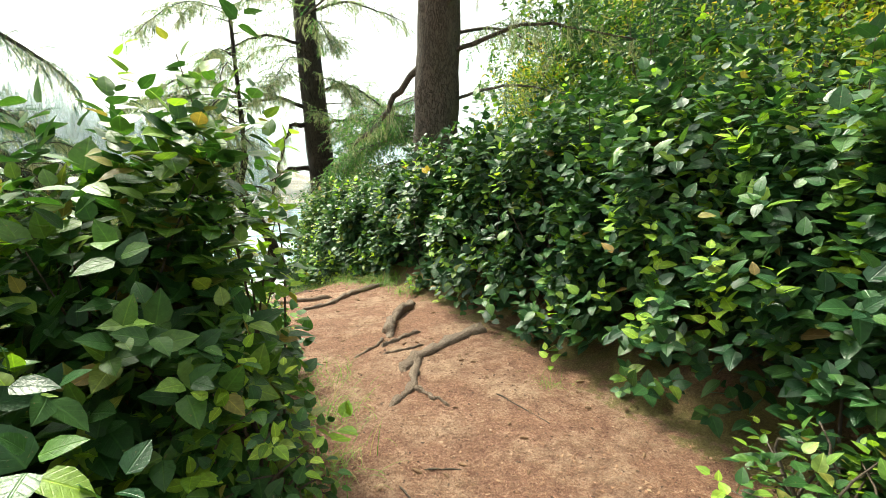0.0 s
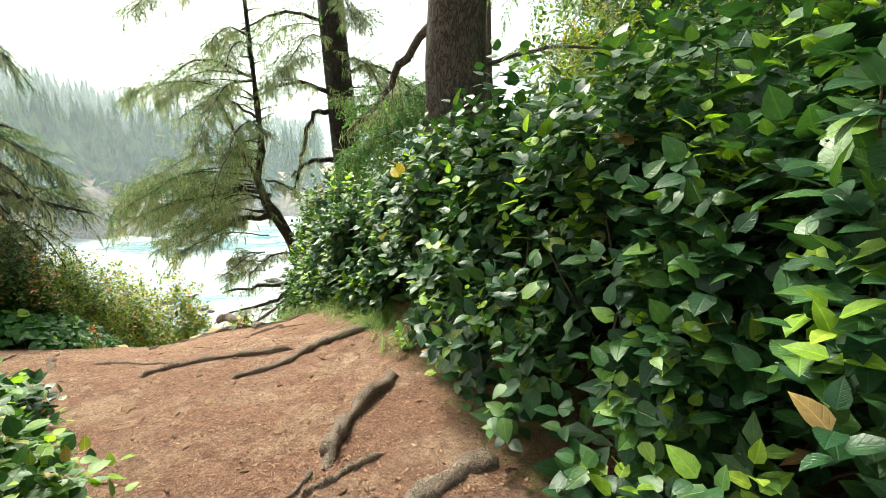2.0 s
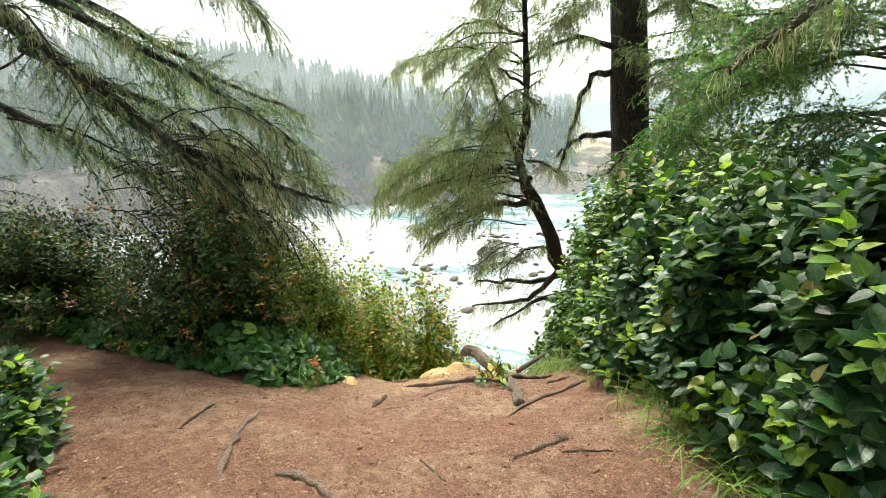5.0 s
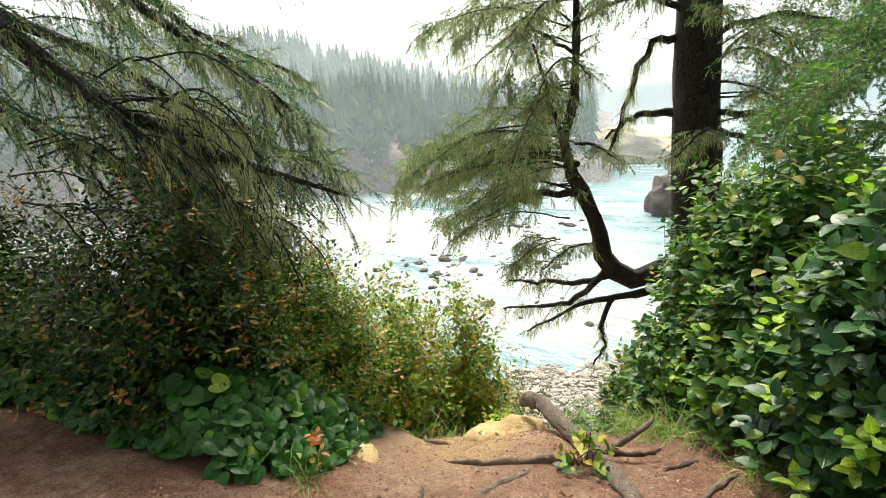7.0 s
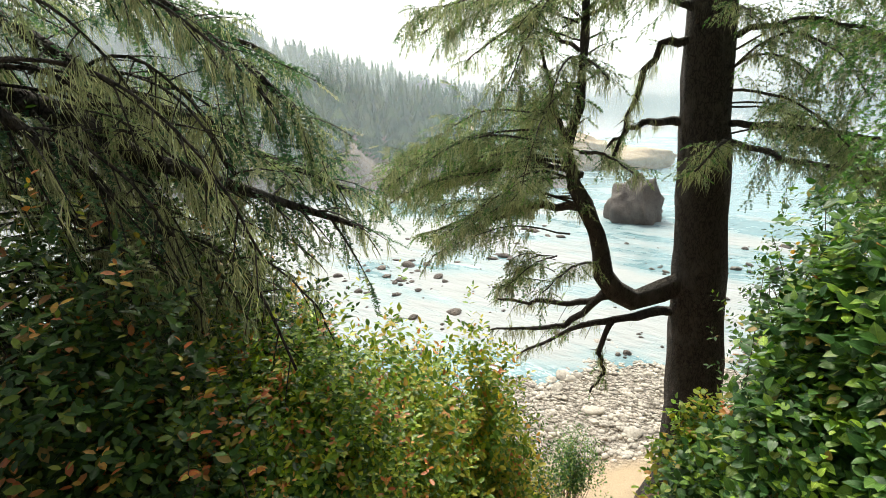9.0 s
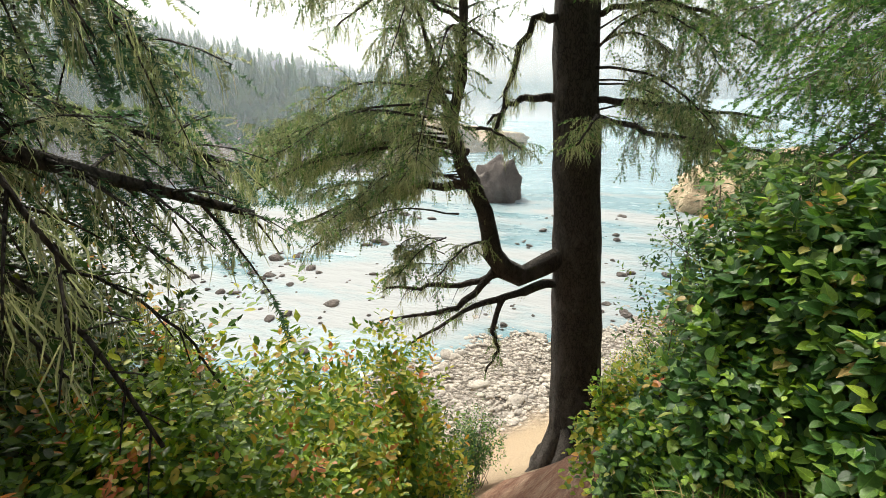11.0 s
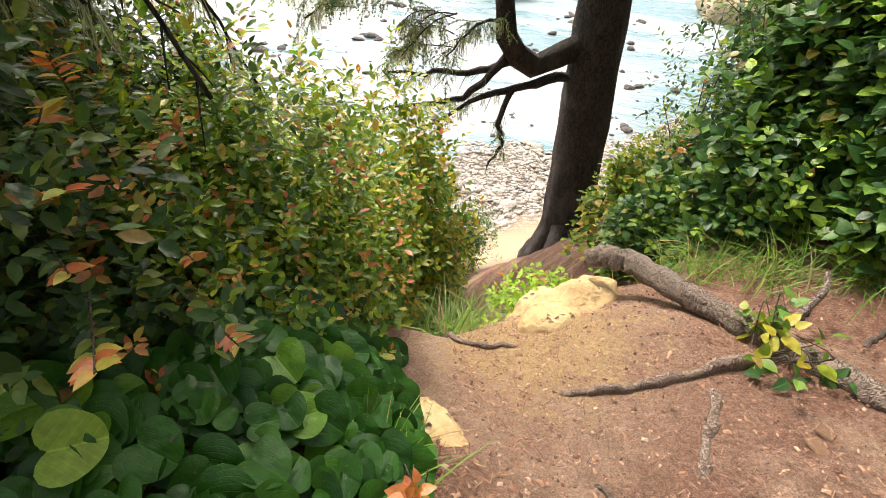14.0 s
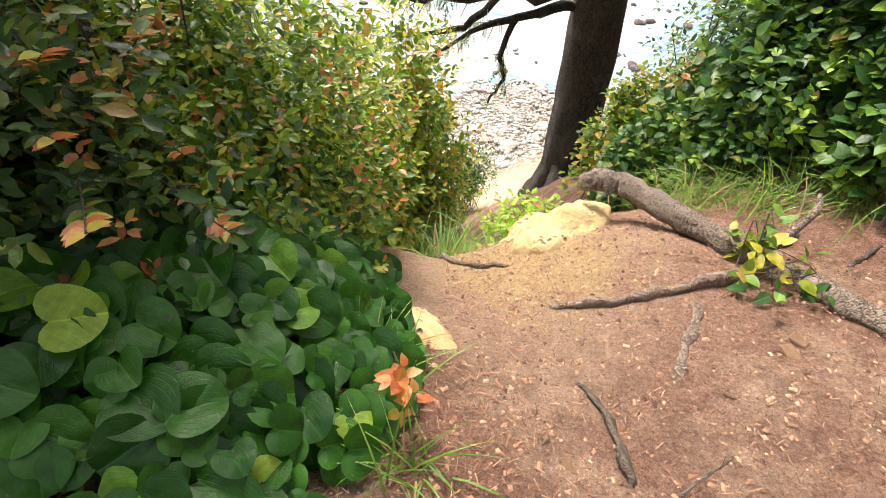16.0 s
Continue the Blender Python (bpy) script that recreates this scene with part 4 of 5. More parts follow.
def foot_spot(u, v):
    """From the trail's edge inward under the thicket: u along the edge, v inward, rising."""
    y = 5.32 + 1.08 * u
    edge = np.interp(y, [5.3, 5.5, 5.8, 6.0, 6.3, 6.5], [-3.98, -3.82, -3.80, -3.88, -4.06, -4.20])
    inward = 0.95 * v ** 1.2
    return edge - inward * 0.9, y + inward * 0.12, 0.05 + 0.30 * np.minimum(inward / 0.55, 1) ** 0.8


def border_spot(u, v):
    """Along the foot of the dark shrubs towards the old spruce."""
    return -4.25 - 1.9 * u - 0.12 * v, 5.22 - 0.62 * u + 0.42 * v, 0.05 + 0.2 * v


lily_patch("patch of broad heart-shaped glossy green leaves at the thicket's foot", foot_spot, 600, 0.102, 0, 290, (0.85, -0.5))
lily_patch("low broad-leaved plants with heart-shaped leaves under the dark shrubs", border_spot, 300, 0.095, 1, 60, (0.5, -0.85))


LEAF_SLIM = leaf_shape(0.46, 0.08, 0.12)


def tipped_branch(tip, foot, seed, leaf=0.036):
    """An arching huckleberry stem whose last leaves are orange."""
    rng = np.random.default_rng(1300 + seed)
    tip, foot = np.array(tip), np.array([*foot, float(ground_z(*foot)) - 0.03])
    root = thing("huckleberry_branch", tuple(foot), "arching huckleberry branch with fresh orange-red leaves at its tip", "branch", "red-tipped branches")
    line = smooth_line([foot, foot * 0.5 + tip * 0.5 + np.array([0, 0, 0.22]), tip], 24)
    part("stem", tube_mesh("stem", [tube(line, np.linspace(0.006, 0.0015, 24), 5, 0.1, seed)]), TWIG, root)
    for mat_, lo, hi, n, k in ((HUCKLE, 0.62, 0.93, 22, 1.0), (RED_TIP, 0.93, 1.0, 10, 1.05)):
        me = with_leaf_places(mesh_of("leaf", *LEAF_SLIM), LEAF_SLIM, 1)
        me.materials.append(mat_)
        for i in range(n):
            t = (lo + (hi - lo) * (i + rng.random() * 0.5) / n) * 22.9
            o, tan = line[int(t)] + (line[int(t) + 1] - line[int(t)]) * (t - int(t)), line[int(t) + 1] - line[int(t)]
            tan = tan / np.linalg.norm(tan)
            side = np.cross(tan, (0, 0, 1.0))
            side /= np.linalg.norm(side)
            d = tan * (0.5 + (0.5 if i == n - 1 else 0)) + side * (1 if i % 2 else -1) * rng.uniform(0.6, 1.0) + rng.normal(0, 0.15, 3)
            fr = bases(d[None], np.array([[0, 0, 1.0]]) + rng.normal(0, 0.3, (1, 3)))[0]
            ob = new("leaf", me)
            ob.parent = root
            ob.matrix_basis = Matrix.Translation(Vector(o) - root.location) @ Matrix(fr.tolist()).to_4x4() @ Matrix.Scale(float(leaf * k * rng.uniform(0.75, 1.15)), 4)
    return root


TIPS = ((-4.35, 5.80, 0.33), (-4.28, 5.73, 0.25), (-4.25, 5.66, 0.16), (-4.15, 5.57, 0.09), (-4.13, 5.78, -0.10), (-4.49, 6.09, 0.11), (-4.38, 5.86, 0.38), (-4.33, 5.92, -0.06))
for i, tip in enumerate(TIPS):
    tipped_branch(tip, (-5.0 - 0.06 * (i % 3), 5.95 + 0.07 * i), i)
# fresh herbs by the rock, seedling on the log
shrub("herb_clump", "bright green leafy herbs beside the sandstone", (-3.60, 7.36), 0.30, 0.30, 0.46, 230, 0.062, YOUNG, LEAF_SMALL, 5, 0.10, 60, (-3.6, 6.0, 0), 0.06, RED_TIP, seed=84, category="plant", stems=30, stem_radius=0.002)
shrub("salal_seedling", "small salal seedling with yellowing leaves against the log", (-2.74, 6.72), 0.16, 0.15, 0.2, 16, 0.085, GOLDEN, LEAF_SALAL, 5, 0.12, 60, (-3.5, 5.5, 0.5), 0.5, SALAL_LIT, seed=85, category="plant", stems=8, stem_radius=0.003)
shrub("orange_seedling", "small seedling with orange leaves beside the broad leaves", (-3.76, 5.74), 0.05, 0.05, 0.26, 5, 0.055, RED_TIP, LEAF_SALAL, 4, 0.08, 20, (-3.5, 5.5, 0.5), 0, None, seed=86, category="plant", stems=4, stem_radius=0.002)
# shrubs down the slope and behind the bank
SLOPE = ((-2.1, 9.6, 0.9, 0.9, 2.3, SALAL_LIT), (-2.0, 10.9, 1.0, 1.0, 1.6, GOLDEN), (-5.3, 9.8, 0.9, 0.9, 2.7, GOLDEN), (-5.7, 11.4, 1.0, 1.0, 3.0, SALAL_LIT), (-5.1, 12.9, 0.7, 0.7, 1.9, SALAL_LIT), (-1.6, 14.6, 0.9, 0.9, 2.4, GOLDEN), (-2.3, 12.6, 0.7, 0.7, 1.6, GOLDEN), (-1.2, 17.0, 1.6, 1.4, 2.6, GOLDEN), (-6.6, 9.0, 1.2, 1.0, 1.6, GOLDEN), (-0.6, 12.0, 1.4, 1.2, 2.2, GOLDEN), (-1.2, 8.0, 0.9, 0.9, 1.35, SALAL_LIT), (-0.2, 9.2, 1.1, 1.0, 1.6, SALAL_LIT))
SHOULDER = ((-2.42, 8.62, 0.58, 0.52, 1.75, 620, SALAL_LIT), (-2.86, 8.42, 0.36, 0.36, 0.85, 300, SALAL_LIT), (-2.02, 7.95, 0.50, 0.46, 1.65, 620, SALAL_LIT), (-2.98, 8.95, 0.36, 0.4, 1.0, 300, GOLDEN), (-2.46, 8.02, 0.34, 0.32, 0.72, 300, SALAL_LIT))
for i, (x, y, r1, r2, h, n, mat_) in enumerate(SHOULDER):
    shrub("salal_shrub", "salal shrub with mottled green and yellowing leaves above the log", (x, y), r1, r2, h, n, 0.088, mat_, LEAF_SALAL, 5, 0.16, 60, (-3.3, 6.2, 0.2), 0.03 if i == 0 else 0.12, RED_TIP if i == 0 else YOUNG, seed=140 + i, stems=60, stem_radius=0.004, group="salal bank beside the trail")
for i, (x, y, r1, r2, h, mat_) in enumerate(SLOPE):
    shrub("slope_shrub", "yellow-green shrub on the steep slope above the beach", (x, y), r1, r2, h, 480, 0.072, mat_, LEAF_SMALL, 7, 0.16, 0, None, seed=90 + i, stems=40, group="shrubs on the slope")
BACK = ((1.6, 8.6, 1.2, 1.0, 2.9), (3.3, 7.0, 1.4, 1.2, 3.4), (4.6, 5.0, 1.5, 1.3, 3.6), (3.8, 2.4, 1.3, 1.3, 2.8), (5.8, 8.0, 1.8, 1.5, 5.0), (2.6, 11.0, 1.8, 1.5, 5.4), (7.6, 5.2, 2.0, 1.8, 6.0), (8.2, 10.0, 2.4, 2.0, 7.0), (5.2, 13.0, 2.2, 1.8, 7.0))
for i, (x, y, r1, r2, h) in enumerate(BACK):
    shrub("woodland_shrub", "tall sunlit yellow-green shrub in the wood behind the bank", (x, y), r1, r2, h, 720 if i < 5 else 900, 0.115 if i < 5 else 0.21, GOLDEN if i % 2 == 0 else SALAL_LIT, LEAF_SMALL, 7, 0.22, 0, None, seed=110 + i, inner=0.4, low=0.5, stems=40, stem_radius=0.012, group="shrubs in the wood")

# ---- grass ----


def grass_tuft(x, y, n, length, spread, seed, dry=0.12, lean=(0, 0), label="tuft of long arching green grass at the trail's edge"):
    rng = np.random.default_rng(300 + seed)
    z = float(ground_z(x, y))
    root = thing("grass_tuft", (x, y, z), label, "grass", "grass tufts along the trail")
    for nm, mat_, k in (("turf", GRASS, int(n * (1 - dry))), ("dry_turf", DRY_GRASS, max(3, int(n * dry)))):
        a = rng.uniform(0, 6.28, k)
        tilt = rng.uniform(0.15, 1.1, k)
        d = np.stack([np.cos(a) * tilt + lean[0], np.sin(a) * tilt + lean[1], np.ones(k)], 1)
        u = np.stack([-np.cos(a) - lean[0], -np.sin(a) - lean[1], np.full(k, 0.6)], 1)
        p = np.stack([x + rng.normal(0, spread, k), y + rng.normal(0, spread, k), np.zeros(k)], 1)
        p[:, 2] = ground_z(p[:, 0], p[:, 1]) - 0.01
        fr = bases(d, u)
        vs, fs, off = [], [], 0
        for bend, sel in ((0.7, a < 2), (1.1, (a >= 2) & (a < 4)), (1.5, a >= 4)):
            if not sel.any():
                continue
            v, f = scatter(blade_shape(0.02, bend), p[sel], fr[sel], length * rng.uniform(0.5, 1.1, int(sel.sum())))
            vs.append(v)
            fs.append(f + off)
            off += len(v)
        tagged(part(nm, mesh_of(nm, np.vstack(vs), np.vstack(fs)), mat_, root), kind="stuff")
    return root


TUFTS = ((-3.70, 5.60, 45, 0.26, 0.03), (-4.02, 7.0, 260, 0.42, 0.10), (-4.15, 7.35, 260, 0.48, 0.12), (-4.2, 7.9, 200, 0.5, 0.14), (-2.46, 7.46, 150, 0.38, 0.08), (-2.14, 7.40, 150, 0.38, 0.08), (-2.75, 7.75, 200, 0.40, 0.12),
         (-0.92, 5.68, 200, 0.36, 0.10), (-0.66, 5.28, 180, 0.34, 0.09), (-3.86, 5.88, 60, 0.28, 0.05), (-1.18, 6.0, 180, 0.33, 0.10), (-1.42, 6.4, 180, 0.32, 0.10), (-1.85, 6.95, 160, 0.30, 0.10), (-2.45, 3.62, 140, 0.28, 0.08),
         (-2.95, 3.85, 140, 0.26, 0.10), (-0.36, 4.75, 120, 0.26, 0.08), (0.62, 2.62, 60, 0.14, 0.05), (-0.62, 2.3, 150, 0.2, 0.10), (-0.52, 1.9, 140, 0.2, 0.10), (-0.8, 2.7, 140, 0.2, 0.12), (-0.72, 5.42, 160, 0.34, 0.08), (-2.68, 7.6, 110, 0.32, 0.08))
for i, (x, y, n, l, s) in enumerate(TUFTS):
    grass_tuft(x, y, n, l, s, i)

# ---- spruces ----


def bough(pts, r0, r1, rng, side_length=0.6, gap=0.07, twig=0.15, droop=0.18, start_at=0.2, bare=0.0, lichen=0.5, lift=0.0):
    """A limb with side branchlets: its wood, the frames of its needle twigs, and of its hanging lichen."""
    line = smooth_line(pts, 14)
    line[1:-1] += rng.normal(0, r0 * 0.35, (12, 3))
    seg = np.linalg.norm(np.diff(line, axis=0), axis=1)
    length = seg.sum()
    wood = [tube(line, np.linspace(r0, r1, 14), 8, 0.25, int(rng.integers(1e6)))]
    P, D, U, LP = [], [], [], []
    n = int(length * (1 - start_at) / gap)
    for i in range(n):
        t = start_at + (1 - start_at) * (i + rng.random() * 0.6) / max(n, 1)
        k = min(int(t * 13), 12)
        o = line[k] + (line[k + 1] - line[k]) * (t * 13 - k)
        tan = line[k + 1] - line[k]
        tan /= np.linalg.norm(tan)
        side = np.cross(tan, (0, 0, 1.0))
        side /= max(np.linalg.norm(side), 0.05)
        sg = 1 if i % 2 else -1
        d = tan * rng.uniform(0.3, 0.8) + side * sg * rng.uniform(0.4, 1.0) + np.array([0, 0, rng.normal(lift, 0.4)])
        d /= np.linalg.norm(d)
        l = side_length * (1 - 0.5 * t) * rng.uniform(0.4, 1.15)
        ts = np.linspace(0, 1, 4)
        b = o + d * (l * ts)[:, None] - np.array([0, 0, 1.0]) * (droop * l * ts ** 2)[:, None]
        wood.append(tube(b, np.linspace(max(r1 * 0.5, 0.004), 0.002, 4), 3, 0.1, i))
        if rng.random() < lichen:
            for _ in range(4):
                k2 = rng.random() * 2.9
                LP.append(b[int(k2)] + (b[int(k2) + 1] - b[int(k2)]) * (k2 - int(k2)))
        if rng.random() < bare:
            continue
        m = max(3, int(l / (twig * 0.42)))
        for j in range(m):
            q = (j + 0.4) / m
            c = o + d * l * q - np.array([0, 0, 1.0]) * droop * l * q * q
            dd = d - np.array([0, 0, 2 * droop * q])
            s2 = np.cross(dd, (0, 0, 1.0))
            s2 /= max(np.linalg.norm(s2), 0.05)
            P.append(c)
            D.append(dd * 0.7 + s2 * (0.8 if j % 2 else -0.8) * (1 - 0.5 * q) + np.array([0, 0, -0.5 * rng.random()]) + rng.normal(0, 0.24, 3))
            U.append((0, 0, 1.0))
        P.append(b[-1] - d * 0.03)
        D.append(d - np.array([0, 0, 2 * droop]))
        U.append((0, 0, 1.0))
    for _ in range(int(length * lichen * 6)):
        LP.append(line[rng.integers(3, 14)])
    return wood, np.array(P).reshape(-1, 3), np.array(D).reshape(-1, 3), np.array(U).reshape(-1, 3), np.array(LP).reshape(-1, 3)


def whorl(axis_at, z0, z1, n, len0, len1, az0, az1, seed, r0=0.03, drop=0.28, jitter=0.03, **opts):
    """Limbs round a stem: axis_at(z) gives the stem, az in degrees from x; lower limbs are longer."""
    rng = np.random.default_rng(900 + seed)
    made = []
    for k in range(n):
        z = z0 + (z1 - z0) * rng.random()
        a, l = radians(rng.uniform(az0, az1)), rng.uniform(len0, len1)
        o = np.array([*axis_at(z), z]) + rng.normal(0, jitter, 3)
        d = np.array([math.cos(a), math.sin(a), rng.normal(0, 0.14)])
        pts = [tuple(o), tuple(o + d * l * 0.45 + np.array([0, 0, 0.10 * l * rng.uniform(-0.3, 1)])), tuple(o + d * l * 0.8 - np.array([0, 0, drop * l * 0.4])), tuple(o + d * l - np.array([0, 0, drop * l * rng.uniform(0.7, 1.3)]))]
        made.append((pts, r0 * rng.uniform(0.45, 0.75), 0.005, dict(side_length=0.36 * l, gap=0.06, lichen=0.6, start_at=0.22, **opts)))
    return made


def spruce(label, trunk, radii, limbs, bark, needles, seed, lichen_size=0.16, rough=0.12, sides=20, twig=0.15, rings=40, template=None):
    """A spruce: trunk, each limb with its branchlets, needles, hanging lichen."""
    rng = np.random.default_rng(500 + seed)
    root = thing("spruce_tree", trunk[0], label, "tree", "spruces above the bay")
    line = smooth_line(trunk, rings)
    rad = np.interp(np.linspace(0, 1, rings), np.linspace(0, 1, len(radii)), radii)
    part("trunk", tube_mesh("trunk", [tube(line, rad, sides, rough, seed)]), bark, root)
    mats = needles if isinstance(needles, tuple) else (needles,)
    for pts, r0, r1, opts in limbs:
        wood, p, d, u, lp = bough(pts, r0, r1, rng, twig=twig, **opts)
        limb = part("limb", tube_mesh("limb", wood), bark, root)
        if len(p):
            which = rng.random(len(p)) * len(mats)
            for k, mat_ in enumerate(dict.fromkeys(mats)):
                share = [i for i, q in enumerate(mats) if q is mat_]
                sel = np.isin(which.astype(int), share)
                if sel.any():
                    v, f = scatter(template or TWIG_FAR, p[sel], bases(d[sel], u[sel]), twig * rng.uniform(0.7, 1.35, int(sel.sum())))
                    tagged(part("needle_spray", mesh_of("needle_spray", v, f, False), mat_, limb), kind="stuff")
        if len(lp):
            n = len(lp)
            down = np.tile(np.array([[0, 0, -1.0]]), (n, 1)) + rng.normal(0, 0.12, (n, 3))
            v, f = scatter(STRANDS, lp, bases(down, rng.normal(0, 1, (n, 3))), lichen_size * rng.uniform(0.5, 1.4, n))
            tagged(part("hanging_lichen", mesh_of("hanging_lichen", v, f, False), LICHEN, limb, "pale grey-green hanging lichen"), kind="stuff")
    return root


G = dict
# the thick spruce above the bank
spruce("thick spruce with scaly grey-brown bark behind the salal", [(-0.12, 6.5, 0.1), (-0.10, 6.5, 1.4), (-0.03, 6.5, 3.4), (0.05, 6.5, 7), (0.1, 6.5, 12)], [0.42, 0.30, 0.275, 0.24, 0.14],
       [([(-0.28, 6.5, 2.55), (-0.6, 6.55, 2.25), (-0.85, 6.6, 1.85), (-1.25, 6.7, 1.55)], 0.045, 0.02, G(side_length=0.5, bare=0.55, lichen=0.8, start_at=0.35)),
        ([(0.1, 6.5, 2.1), (0.9, 6.8, 2.35), (2.0, 7.0, 2.2)], 0.025, 0.008, G(side_length=0.9, bare=0.8, lichen=0.9, gap=0.07)),
        ([(0.1, 6.4, 2.7), (1.1, 6.3, 3.0), (2.4, 6.2, 2.8)], 0.03, 0.008, G(side_length=0.9, bare=0.7, lichen=0.9, gap=0.07)),
        ([(0.0, 6.4, 3.2), (0.7, 5.6, 3.5), (1.6, 4.9, 3.3)], 0.03, 0.008, G(side_length=0.9, bare=0.3, lichen=0.6)),
        ([(-0.2, 6.5, 3.6), (-1.0, 7.0, 3.8), (-2.2, 7.5, 3.4)], 0.04, 0.01, G(side_length=0.9, bare=0.75, lichen=0.6)),
        ([(0.1, 6.7, 3.0), (1.0, 7.8, 3.3), (2.0, 8.8, 3.0)], 0.03, 0.01, G(side_length=1.0, bare=0.3, lichen=0.6)),
        ([(0.0, 6.5, 5.2), (1.3, 6.0, 5.3), (2.6, 5.6, 4.8)], 0.04, 0.01, G(side_length=1.2)),
        ([(0.0, 6.5, 5.6), (-1.2, 6.2, 5.7), (-2.3, 6.0, 5.2)], 0.04, 0.01, G(side_length=1.2)),
        ([(0.0, 6.5, 6.2), (0.3, 7.9, 6.3), (0.5, 9.2, 5.8)], 0.04, 0.01, G(side_length=1.2)),
        ([(0.0, 6.5, 8.0), (0.9, 7.1, 8.1), (1.7, 7.7, 7.7)], 0.03, 0.01, G(side_length=1.0)),
        ([(0.0, 6.5, 8.5), (-0.9, 7.0, 8.6), (-1.6, 7.3, 8.2)], 0.03, 0.01, G(side_length=1.0))],
       BARK, (NEEDLE, NEEDLE_PALE), 1, 0.2)
